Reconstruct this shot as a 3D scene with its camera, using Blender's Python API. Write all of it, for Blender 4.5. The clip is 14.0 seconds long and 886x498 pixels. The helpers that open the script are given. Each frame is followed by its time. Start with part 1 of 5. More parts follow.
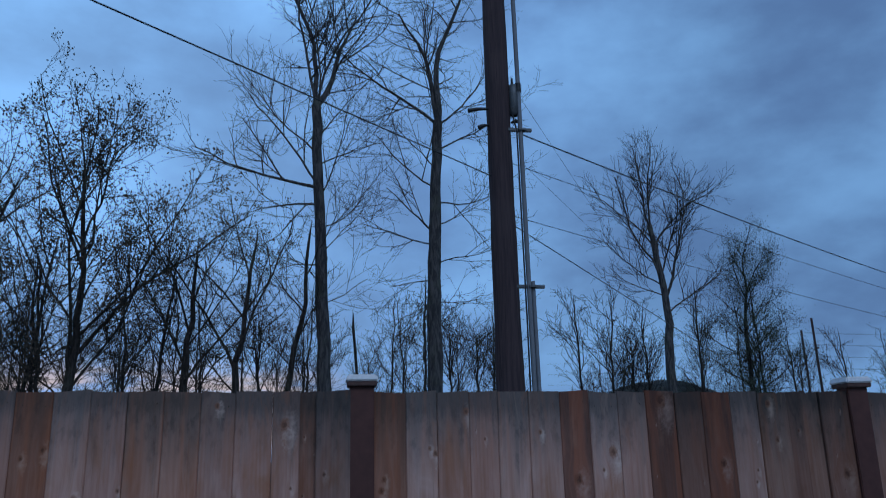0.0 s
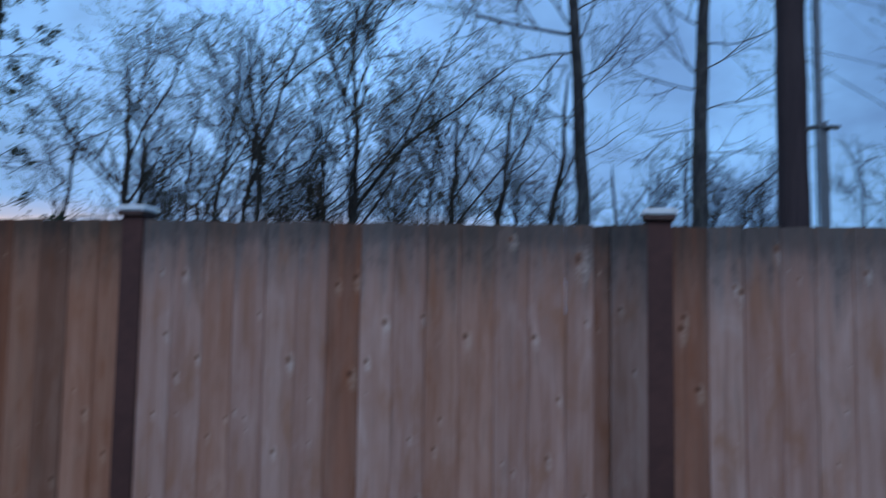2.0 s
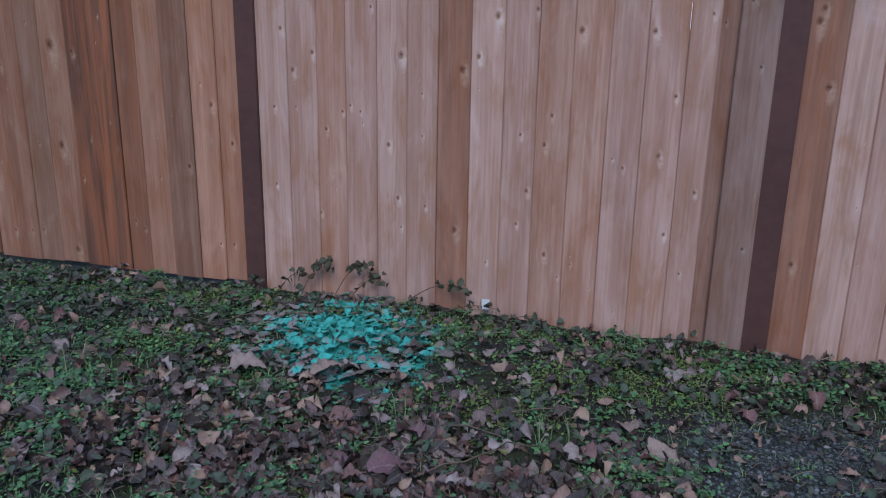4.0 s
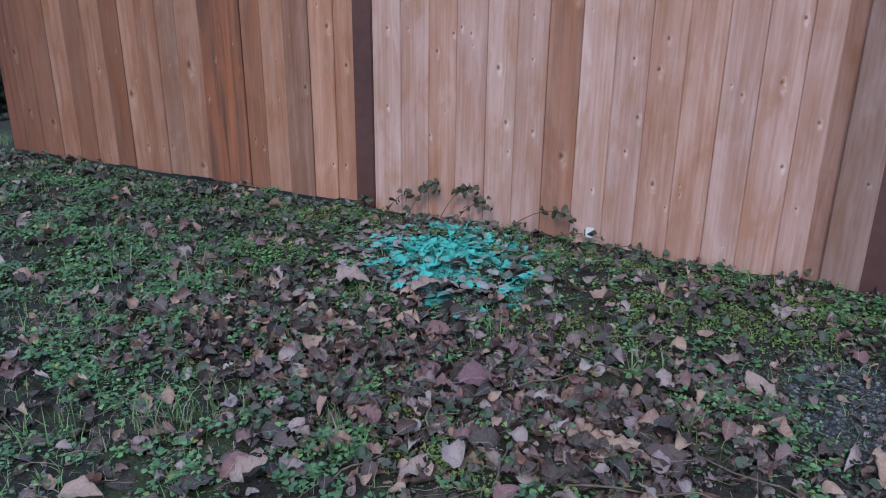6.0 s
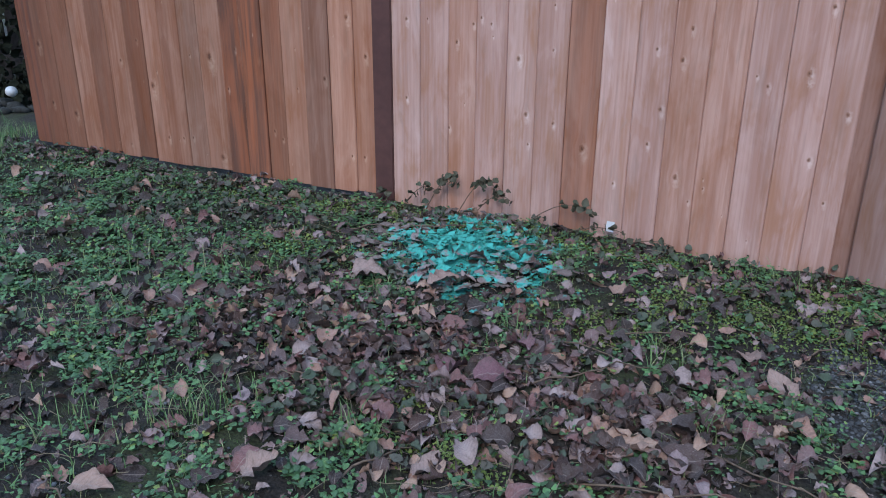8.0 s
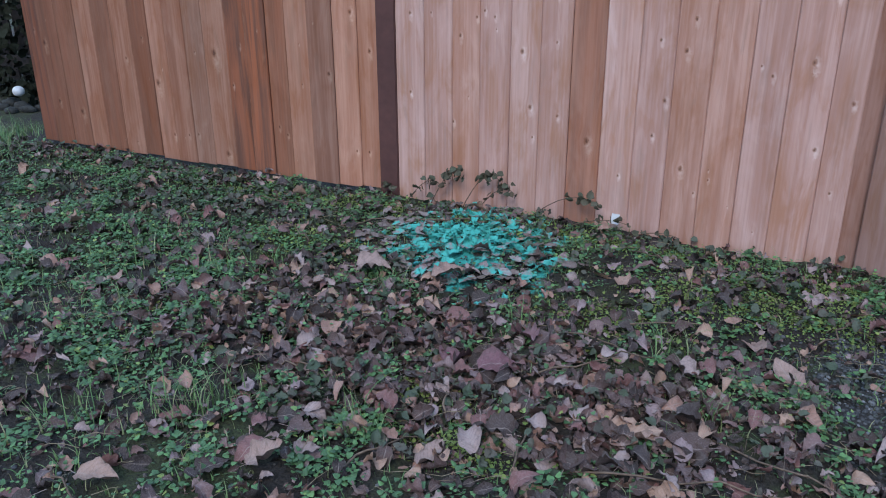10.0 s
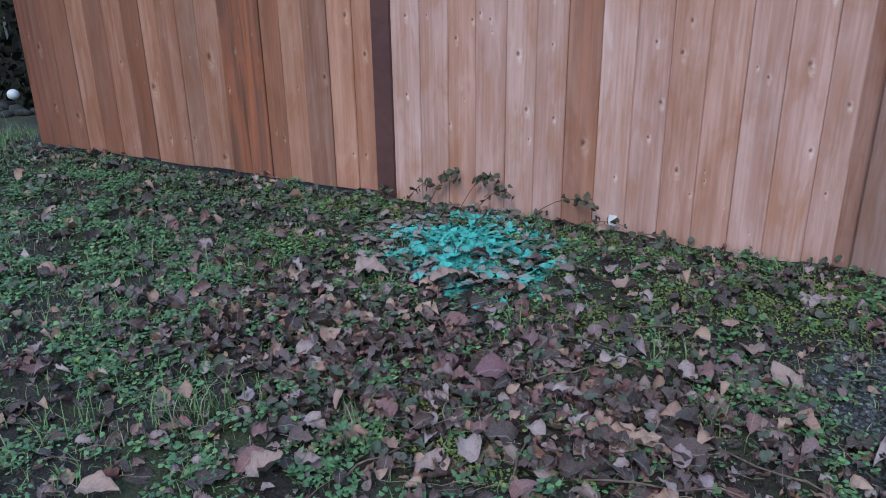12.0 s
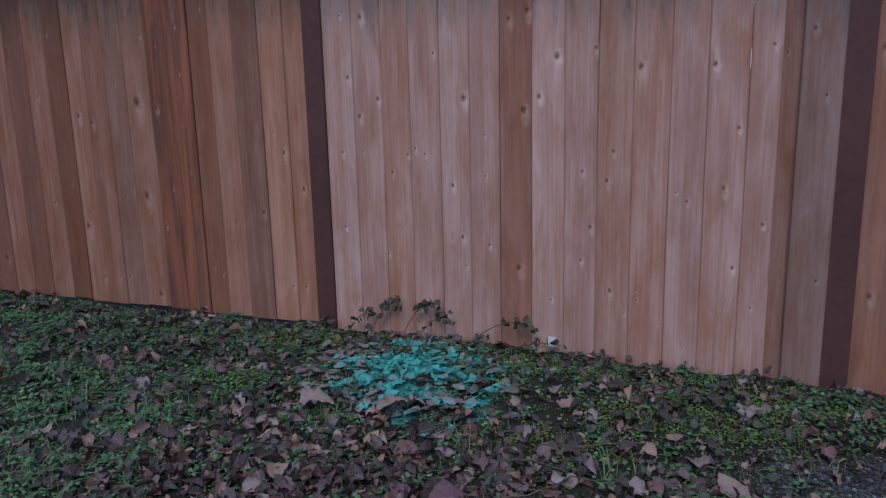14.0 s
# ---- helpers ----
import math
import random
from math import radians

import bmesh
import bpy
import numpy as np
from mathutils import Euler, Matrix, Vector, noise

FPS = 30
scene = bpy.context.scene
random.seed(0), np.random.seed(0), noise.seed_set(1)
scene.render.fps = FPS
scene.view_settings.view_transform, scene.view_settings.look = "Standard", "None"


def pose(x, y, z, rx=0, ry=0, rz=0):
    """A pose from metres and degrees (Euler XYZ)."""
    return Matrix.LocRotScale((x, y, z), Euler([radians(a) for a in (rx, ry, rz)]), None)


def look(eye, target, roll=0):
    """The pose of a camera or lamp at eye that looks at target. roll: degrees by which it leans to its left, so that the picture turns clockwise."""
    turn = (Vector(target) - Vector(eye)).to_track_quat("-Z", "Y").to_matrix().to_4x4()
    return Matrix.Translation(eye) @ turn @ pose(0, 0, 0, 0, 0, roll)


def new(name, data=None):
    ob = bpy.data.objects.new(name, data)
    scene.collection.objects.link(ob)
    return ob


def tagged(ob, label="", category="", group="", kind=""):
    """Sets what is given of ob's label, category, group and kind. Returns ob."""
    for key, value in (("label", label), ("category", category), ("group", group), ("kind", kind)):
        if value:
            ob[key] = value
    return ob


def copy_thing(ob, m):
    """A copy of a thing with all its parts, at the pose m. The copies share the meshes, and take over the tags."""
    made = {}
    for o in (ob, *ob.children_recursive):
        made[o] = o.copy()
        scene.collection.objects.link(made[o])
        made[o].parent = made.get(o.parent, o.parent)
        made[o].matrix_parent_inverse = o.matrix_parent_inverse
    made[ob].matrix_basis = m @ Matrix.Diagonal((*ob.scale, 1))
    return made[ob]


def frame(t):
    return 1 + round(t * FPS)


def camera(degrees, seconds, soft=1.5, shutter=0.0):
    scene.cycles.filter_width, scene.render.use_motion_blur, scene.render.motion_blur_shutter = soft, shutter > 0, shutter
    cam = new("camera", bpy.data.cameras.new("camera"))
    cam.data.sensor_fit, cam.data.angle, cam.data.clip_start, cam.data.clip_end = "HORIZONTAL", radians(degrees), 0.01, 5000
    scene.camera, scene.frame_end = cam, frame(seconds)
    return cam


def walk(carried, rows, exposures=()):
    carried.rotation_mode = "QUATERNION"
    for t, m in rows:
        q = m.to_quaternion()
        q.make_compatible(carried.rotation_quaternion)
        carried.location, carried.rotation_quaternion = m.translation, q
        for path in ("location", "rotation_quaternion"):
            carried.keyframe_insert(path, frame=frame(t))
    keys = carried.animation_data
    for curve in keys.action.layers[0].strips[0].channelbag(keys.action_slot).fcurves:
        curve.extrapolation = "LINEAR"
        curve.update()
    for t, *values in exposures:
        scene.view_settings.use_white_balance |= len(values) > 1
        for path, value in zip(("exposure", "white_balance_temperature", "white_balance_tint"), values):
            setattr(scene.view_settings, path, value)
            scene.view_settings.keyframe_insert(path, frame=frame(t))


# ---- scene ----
cam = camera(58.8, 14.0, soft=1.0, shutter=0.6)
PATH = [
    (0, (-0.216, -0.019, 1.558), (0.1, 1.888, 2.071), -1.4),
    (0.5, (-0.231, 0.002, 1.55), (0.09, 1.921, 2.011), -1.4),
    (1, (-0.236, 0.006, 1.541), (0.062, 1.934, 1.982), -1.5),
    (1.5, (-0.285, 0.053, 1.509), (-0.214, 2.019, 1.867), -0.4),
    (1.8, (-0.374, 0.115, 1.484), (-0.545, 2.09, 1.75), 0.2),
    (2, (-0.396, 0.153, 1.471), (-0.706, 2.123, 1.633), 0.9),
    (2.5, (-0.433, 0.132, 1.458), (-0.859, 2.086, 1.463), 0.8),
    (2.7, (-0.454, 0.125, 1.447), (-0.907, 2.063, 1.255), 0.9),
    (3, (-0.455, 0.137, 1.432), (-0.931, 2.031, 1.0), 1.0),
    (5.3, (-0.36, 0.121, 1.327), (-1.081, 1.878, 0.701), 0.1),
    (5.5, (-0.355, 0.123, 1.326), (-1.118, 1.847, 0.659), 0.2),
    (6, (-0.362, 0.114, 1.333), (-1.149, 1.812, 0.629), 0.6),
    (6.5, (-0.364, 0.133, 1.345), (-1.168, 1.816, 0.624), 0.7),
    (7, (-0.343, 0.147, 1.341), (-1.171, 1.821, 0.626), 0.3),
    (7.5, (-0.358, 0.148, 1.332), (-1.187, 1.821, 0.616), 0.4),
    (8, (-0.352, 0.155, 1.323), (-1.191, 1.821, 0.602), 0.3),
    (10.5, (-0.336, 0.153, 1.293), (-1.193, 1.809, 0.569), -0.3),
    (11, (-0.346, 0.153, 1.313), (-1.195, 1.808, 0.579), -0.4),
    (11.5, (-0.352, 0.152, 1.324), (-1.199, 1.807, 0.586), -0.5),
    (12, (-0.343, 0.162, 1.333), (-1.191, 1.818, 0.598), -0.8),
    (12.5, (-0.346, 0.144, 1.334), (-1.18, 1.809, 0.604), -1.0),
    (12.9, (-0.378, 0.11, 1.318), (-1.191, 1.824, 0.684), -1.2),
    (13, (-0.387, 0.105, 1.318), (-1.189, 1.851, 0.765), -0.6),
    (13.1, (-0.385, 0.091, 1.319), (-1.18, 1.864, 0.847), -1.3),
    (13.2, (-0.382, 0.086, 1.321), (-1.157, 1.878, 0.887), -1.3),
    (13.5, (-0.35, 0.099, 1.337), (-1.11, 1.898, 0.906), -1.0),
    (14, (-0.356, 0.097, 1.343), (-1.084, 1.911, 0.917), -1.4),
]
EXPOSURES = [(0, -0.56, 6450, 11), (1.0, -0.54, 6450, 11), (1.5, -0.5, 6500, 10), (2.0, -0.2, 6450, 10), (2.5, -0.08, 6600, 12), (2.7, 0.0, 6500, 11), (3.0, 0.44, 6800, 13),
             (5.5, 1.08, 8000, 20), (6.0, 1.28, 8000, 20), (12.5, 1.28, 8000, 20), (13.0, 1.2, 8000, 23), (13.5, 0.59, 7950, 26), (14.0, 0.44, 7850, 27)]
walk(cam, [(t, look(eye, target, roll)) for t, eye, target, roll in PATH], EXPOSURES)

TAU = 2 * math.pi
rng = random.Random(7)


# ---- node helper ----
class Nodes:
    """Short spelling for shader nodes."""

    def __init__(self, tree):
        self.tree = tree
        tree.nodes.clear()

    def put(self, socket, value):
        if isinstance(value, bpy.types.NodeSocket):
            self.tree.links.new(value, socket)
        elif isinstance(value, (tuple, list)) and socket.type == "RGBA" and len(value) == 3:
            socket.default_value = (*value, 1)
        else:
            socket.default_value = value

    def node(self, kind, **inputs):
        n = self.tree.nodes.new(kind)
        for key, value in inputs.items():
            self.put(n.inputs[key.replace("_", " ")], value)
        return n

    def math(self, op, a, b=0.0, c=0.0, clamp=False):
        n = self.tree.nodes.new("ShaderNodeMath")
        n.operation, n.use_clamp = op, clamp
        for i, v in enumerate((a, b, c)):
            self.put(n.inputs[i], v)
        return n.outputs[0]

    def step(self, x, lo, hi, a=0.0, b=1.0):
        n = self.tree.nodes.new("ShaderNodeMapRange")
        n.interpolation_type = "SMOOTHSTEP"
        for i, v in enumerate((x, lo, hi, a, b)):
            self.put(n.inputs[i], v)
        return n.outputs[0]

    def mix(self, f, a, b, mode="MIX"):
        n = self.tree.nodes.new("ShaderNodeMix")
        n.data_type, n.blend_type = "RGBA", mode
        self.put(n.inputs[0], f)
        self.put(n.inputs[6], a)
        self.put(n.inputs[7], b)
        return n.outputs[2]

    def noise(self, vector, scale, detail=4.0, rough=0.55, distortion=0.0):
        n = self.node("ShaderNodeTexNoise", Vector=vector, Scale=scale, Detail=detail, Roughness=rough, Distortion=distortion)
        return n.outputs["Fac"]

    def scaled(self, vector, s, move=(0, 0, 0)):
        n = self.tree.nodes.new("ShaderNodeMapping")
        self.put(n.inputs[0], vector)
        self.put(n.inputs[1], move)
        n.inputs[3].default_value = s
        return n.outputs[0]

    def ramp(self, f, stops, kind="LINEAR"):
        n = self.tree.nodes.new("ShaderNodeValToRGB")
        n.color_ramp.interpolation = kind
        self.put(n.inputs[0], f)
        e = n.color_ramp.elements
        while len(e) < len(stops):
            e.new(0.5)
        for el, (p, c) in zip(e, stops):
            el.position, el.color = p, (*c, 1)
        return n.outputs[0]

    def join(self, x, y, z):
        n = self.tree.nodes.new("ShaderNodeCombineXYZ")
        for i, v in enumerate((x, y, z)):
            self.put(n.inputs[i], v)
        return n.outputs[0]

    def split(self, v):
        n = self.tree.nodes.new("ShaderNodeSeparateXYZ")
        self.put(n.inputs[0], v)
        return n.outputs

    def bump(self, height, strength, distance=0.01):
        return self.node("ShaderNodeBump", Strength=strength, Distance=distance, Height=height).outputs[0]

    def surface(self, colour, rough=0.8, metal=0.0, normal=None, spec=0.3):
        b = self.node("ShaderNodeBsdfPrincipled", Base_Color=colour, Roughness=rough, Metallic=metal)
        b.inputs["Specular IOR Level"].default_value = spec
        if normal is not None:
            self.put(b.inputs["Normal"], normal)
        out = self.tree.nodes.new("ShaderNodeOutputMaterial")
        self.tree.links.new(b.outputs[0], out.inputs[0])


def material(name):
    m = bpy.data.materials.new(name)
    m.use_nodes = True
    return m, Nodes(m.node_tree)


# ---- dusk sky and the last of the daylight ----
SUN_TURN, SUN_RISE = 25.0, 3.0
world = bpy.data.worlds.new("dusk")
scene.world = world
world.use_nodes = True
g = Nodes(world.node_tree)
sky = g.node("ShaderNodeTexSky")
sky.sky_type, sky.sun_disc = "NISHITA", False
sky.sun_elevation, sky.sun_rotation = radians(SUN_RISE), radians(-SUN_TURN)
sky.air_density, sky.dust_density, sky.ozone_density = 1.5, 1.0, 3.0
way = g.node("ShaderNodeTexCoord").outputs["Generated"]
dx, dy, dz = g.split(way)
rise = g.math("MAXIMUM", dz, 0.0)
low = g.math("ADD", rise, 0.45)
sheet = g.join(g.math("DIVIDE", dx, low), g.math("DIVIDE", dy, low), 0.0)
banks = g.noise(g.scaled(sheet, (0.9, 1.0, 1), (3.1, 0.4, 0)), 1.3, 5.0, 0.55, 0.0)
wisps = g.noise(g.scaled(way, (1.0, 1.0, 1.9), (0.7, 5.2, 0.3)), 3.4, 6.0, 0.55, 0.0)
west = g.step(g.math("ADD", g.math("MULTIPLY", dx, 1.0), g.math("MULTIPLY", banks, 0.35)), -0.25, 0.62)
clear = g.mix(west, (0.29, 0.63, 1.17), (0.27, 0.58, 1.08))
cloud = g.mix(west, (0.185, 0.37, 0.69), (0.14, 0.285, 0.60))
body = g.math("ADD", g.math("MULTIPLY", banks, 0.42), g.math("MULTIPLY", wisps, 0.58))
deck = g.mix(g.step(body, 0.38, 0.62), cloud, clear)
# brighter towards the place where the sun went down
afterglow = g.node("ShaderNodeVectorMath", Vector=way)
afterglow.operation = "DOT_PRODUCT"
afterglow.inputs[1].default_value = (-0.20, 0.87, 0.45)
deck = g.mix(1.0, deck, g.step(afterglow.outputs["Value"], 0.75, 1.0, 1.0, 1.45), "MULTIPLY")
# an overcast sky is brightest overhead
deck = g.mix(1.0, deck, g.step(dz, 0.45, 0.95, 1.0, 1.25), "MULTIPLY")
# the thin gap under the cloud deck, where the sun went down
gap_edge = g.noise(g.scaled(way, (5, 5, 30)), 1.0, 4.0)
gap = g.math("MULTIPLY", g.step(g.math("ADD", dz, g.math("MULTIPLY", gap_edge, 0.07)), 0.165, 0.12), g.step(dx, 0.06, -0.05))
gap = g.math("MULTIPLY", gap, g.step(dz, 0.0, 0.03))
deck = g.mix(g.math("MULTIPLY", gap, g.step(gap_edge, 0.35, 0.5)), deck, (0.85, 0.76, 0.82))
veiled = g.mix(0.12, deck, g.mix(1.0, sky.outputs[0], (0.1, 0.1, 0.1), "MULTIPLY"))
back = g.node("ShaderNodeBackground", Color=veiled, Strength=1.0)
out = g.tree.nodes.new("ShaderNodeOutputWorld")
g.tree.links.new(back.outputs[0], out.inputs[0])

sun = new("sun", bpy.data.lights.new("sun", "SUN"))
sun.data.energy, sun.data.angle, sun.data.color = 1.25, radians(22), (0.62, 0.78, 1.0)
sun.matrix_world = look((3, -12, 14), (0, 3, 0))


# ---- materials ----
def wood_planks():
    m, g = material("cedar")
    at = g.node("ShaderNodeTexCoord").outputs["Object"]
    info = g.node("ShaderNodeObjectInfo")
    shift = g.math("MULTIPLY", info.outputs["Random"], 37.0)
    x, y, z = g.split(at)
    knots = hearts = light = bend = None
    ragged = g.math("MULTIPLY", g.math("SUBTRACT", g.noise(at, 90.0, 3.0), 0.5), 1.3)
    for key in ("knot_a", "knot_b", "knot_c", "knot_d"):
        k = g.node("ShaderNodeAttribute")
        k.attribute_type, k.attribute_name = "OBJECT", key
        kx, kz, ks = g.split(k.outputs["Vector"])
        ex, ez = g.math("SUBTRACT", x, kx), g.math("SUBTRACT", z, kz)
        near = g.math("SQRT", g.math("ADD", g.math("POWER", g.math("DIVIDE", ex, ks), 2.0),
                                     g.math("POWER", g.math("DIVIDE", ez, g.math("MULTIPLY", ks, 1.35)), 2.0)))
        halo = g.math("SQRT", g.math("ADD", g.math("POWER", g.math("DIVIDE", g.math("SUBTRACT", ex, g.math("MULTIPLY", ks, 0.9)), g.math("MULTIPLY", ks, 2.0)), 2.0),
                                     g.math("POWER", g.math("DIVIDE", g.math("ADD", ez, g.math("MULTIPLY", ks, 1.6)), g.math("MULTIPLY", ks, 5.0)), 2.0)))
        near = g.math("ADD", near, ragged)
        halo = g.math("ADD", halo, ragged)
        one, pale, heart = g.step(near, 1.25, 0.5), g.step(halo, 1.0, 0.2), g.step(near, 0.55, 0.25)
        hearts = heart if hearts is None else g.math("MAXIMUM", hearts, heart)
        push = g.math("MULTIPLY", g.math("MULTIPLY", g.step(near, 5.0, 0.3), ex), 0.55)
        knots = one if knots is None else g.math("MAXIMUM", knots, one)
        light = pale if light is None else g.math("MAXIMUM", light, pale)
        bend = push if bend is None else g.math("ADD", bend, push)
    gx = g.math("SUBTRACT", x, bend)
    grain_at = g.join(g.math("ADD", gx, shift), shift, g.math("MULTIPLY", z, 0.03))
    broad = g.noise(grain_at, 22.0, 2.0, 0.5, 0.6)
    fine = g.noise(g.join(g.math("ADD", gx, shift), y, g.math("MULTIPLY", z, 0.012)), 160.0, 4.0, 0.6)
    rings = g.node("ShaderNodeTexWave", Vector=g.join(g.math("ADD", gx, shift), shift, g.math("MULTIPLY", z, 0.075)),
                   Scale=15.0, Distortion=9.0, Detail=3.0, Detail_Scale=1.0).outputs["Fac"]
    blotch = g.noise(g.join(g.math("ADD", x, shift), shift, g.math("MULTIPLY", z, 0.28)), 9.0, 4.0, 0.6, 0.5)
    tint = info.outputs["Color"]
    base = g.mix(g.step(broad, 0.3, 0.7), (0.405, 0.205, 0.154), (0.505, 0.285, 0.226))
    base = g.mix(g.math("MULTIPLY", rings, g.step(blotch, 0.35, 0.65, 0.08, 0.30)), base, (0.33, 0.14, 0.08))
    base = g.mix(g.step(blotch, 0.48, 0.74, 0.0, 0.75), base, (0.34, 0.14, 0.075))
    base = g.mix(g.step(blotch, 0.48, 0.26, 0.0, 0.5), base, (0.57, 0.36, 0.30))
    base = g.mix(g.step(fine, 0.42, 0.75, 0.0, 0.22), base, (0.24, 0.11, 0.07))
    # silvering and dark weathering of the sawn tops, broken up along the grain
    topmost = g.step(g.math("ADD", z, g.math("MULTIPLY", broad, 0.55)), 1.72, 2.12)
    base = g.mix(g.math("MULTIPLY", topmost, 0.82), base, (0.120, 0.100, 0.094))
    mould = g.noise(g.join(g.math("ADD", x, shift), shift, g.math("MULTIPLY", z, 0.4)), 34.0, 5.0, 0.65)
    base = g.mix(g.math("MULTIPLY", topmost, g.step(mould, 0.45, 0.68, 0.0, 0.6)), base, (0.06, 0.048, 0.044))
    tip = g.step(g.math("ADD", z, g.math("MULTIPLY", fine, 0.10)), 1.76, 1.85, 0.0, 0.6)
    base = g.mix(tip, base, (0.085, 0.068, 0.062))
    weather = g.noise(g.join(g.math("ADD", x, shift), g.math("MULTIPLY", shift, 1.7), g.math("MULTIPLY", z, 0.09)), 24.0, 3.0, 0.6)
    base = g.mix(g.step(weather, 0.50, 0.72, 0.0, 0.30), base, (0.24, 0.115, 0.08))
    # heartwood bleeding through in long flames
    flame = g.noise(g.join(g.math("ADD", gx, shift), g.math("MULTIPLY", shift, 2.3), g.math("MULTIPLY", z, 0.16)), 13.0, 4.0, 0.62, 1.2)
    base = g.mix(g.step(flame, 0.54, 0.68, 0.0, 0.26), base, (0.33, 0.115, 0.05))
    base = g.mix(g.step(flame, 0.44, 0.33, 0.0, 0.30), base, (0.30, 0.19, 0.15))
    heart = g.node("ShaderNodeAttribute")
    heart.attribute_type, heart.attribute_name = "OBJECT", "heartwood"
    red = heart.outputs["Fac"]
    streaks = g.noise(g.join(g.math("ADD", gx, shift), shift, g.math("MULTIPLY", z, 0.06)), 20.0, 5.0, 0.62, 0.5)
    base = g.mix(g.math("MULTIPLY", red, 0.75), base, g.mix(g.step(streaks, 0.38, 0.62), (0.40, 0.125, 0.055), (0.13, 0.055, 0.036)))
    base = g.mix(g.math("MULTIPLY", red, g.step(g.noise(g.scaled(at, (1, 1, 0.3)), 7.0, 4.0, 0.6, 0.6), 0.54, 0.70, 0.0, 0.5)), base, (0.44, 0.25, 0.175))
    worn = g.step(g.noise(at, 45.0, 3.0), 0.3, 0.65, 0.15, 0.62)
    base = g.mix(g.math("MULTIPLY", light, worn), base, (0.66, 0.47, 0.39))
    base = g.mix(g.math("MULTIPLY", knots, 0.75), base, (0.22, 0.085, 0.045))
    base = g.mix(g.math("MULTIPLY", hearts, 0.6), base, (0.07, 0.03, 0.02))
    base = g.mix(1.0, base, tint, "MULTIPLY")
    height = g.math("ADD", g.math("MULTIPLY", fine, 0.6), g.math("MULTIPLY", knots, -0.5))
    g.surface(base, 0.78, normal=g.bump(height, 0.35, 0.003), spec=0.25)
    return m


def bark(name, dark, pale, scale=14.0, stretch=0.22):
    m, g = material(name)
    at = g.node("ShaderNodeTexCoord").outputs["Object"]
    furrow = g.noise(g.scaled(at, (1, 1, stretch)), scale, 5.0, 0.65, 0.5)
    patch = g.noise(at, 1.7, 3.0)
    colour = g.mix(g.step(furrow, 0.35, 0.68), dark, pale)
    colour = g.mix(g.step(patch, 0.5, 0.72, 0, 0.5), colour, (0.075, 0.08, 0.055))
    g.surface(colour, 0.9, normal=g.bump(furrow, 0.8, 0.03), spec=0.15)
    return m


def pole_wood():
    m, g = material("tarred pole")
    at = g.node("ShaderNodeTexCoord").outputs["Object"]
    streak = g.noise(g.scaled(at, (1, 1, 0.05)), 26.0, 5.0, 0.65)
    check = g.noise(g.scaled(at, (1, 1, 0.03)), 60.0, 2.0, 0.5)
    stain = g.noise(g.scaled(at, (1, 1, 0.4)), 1.3, 4.0)
    colour = g.mix(g.step(streak, 0.3, 0.7), (0.042, 0.028, 0.03), (0.072, 0.047, 0.048))
    colour = g.mix(g.step(stain, 0.5, 0.7, 0, 0.5), colour, (0.09, 0.062, 0.06))
    colour = g.mix(g.step(check, 0.62, 0.72, 0, 0.8), colour, (0.03, 0.02, 0.02))
    g.surface(colour, 0.85, normal=g.bump(streak, 0.6, 0.01), spec=0.2)
    return m


def plain(name, colour, rough=0.6, metal=0.0, spread=0.25, scale=30.0, spec=0.3, relief=0.2):
    m, g = material(name)
    at = g.node("ShaderNodeTexCoord").outputs["Object"]
    n, big = g.noise(at, scale, 5.0, 0.6), g.noise(at, scale * 0.13, 3.0)
    f = g.math("ADD", g.math("MULTIPLY", n, 0.6), g.math("MULTIPLY", big, 0.4))
    c0 = tuple(c * (1 - spread) for c in colour)
    c1 = tuple(min(1, c * (1 + spread)) for c in colour)
    g.surface(g.mix(g.step(f, 0.35, 0.65), c0, c1), rough, metal, g.bump(n, relief, 0.003), spec)
    return m


def oversprayed(g, pos, colour, fine):
    """Turquoise marking paint that was sprayed over one patch and whatever lay there."""
    px, py, pz = g.split(pos)
    ex, ey = g.math("ADD", px, 1.83), g.math("SUBTRACT", py, 3.10)
    rx = g.math("DIVIDE", g.math("SUBTRACT", ex, ey), 0.74)
    ry = g.math("DIVIDE", g.math("ADD", ex, ey), 0.62)
    spread = g.math("SQRT", g.math("ADD", g.math("POWER", rx, 2.0), g.math("POWER", ry, 2.0)))
    uneven = g.math("ADD", g.math("MULTIPLY", g.noise(pos, 11.0, 3.0, 0.6), 3.0), g.math("MULTIPLY", fine, 0.35))
    cover = g.step(g.math("SUBTRACT", g.math("ADD", spread, uneven), g.math("MULTIPLY", ex, 0.6)), 2.38, 2.06)
    return g.mix(g.math("MULTIPLY", cover, 0.94), colour, g.mix(fine, (0.0, 0.27, 0.215), (0.004, 0.45, 0.365)))


def blade_place(g):
    """Where on its leaf a point lies: along the rib, and across from -1 to 1."""
    n = g.node("ShaderNodeAttribute")
    n.attribute_name = "leaf_place"
    return n.outputs["Vector"]


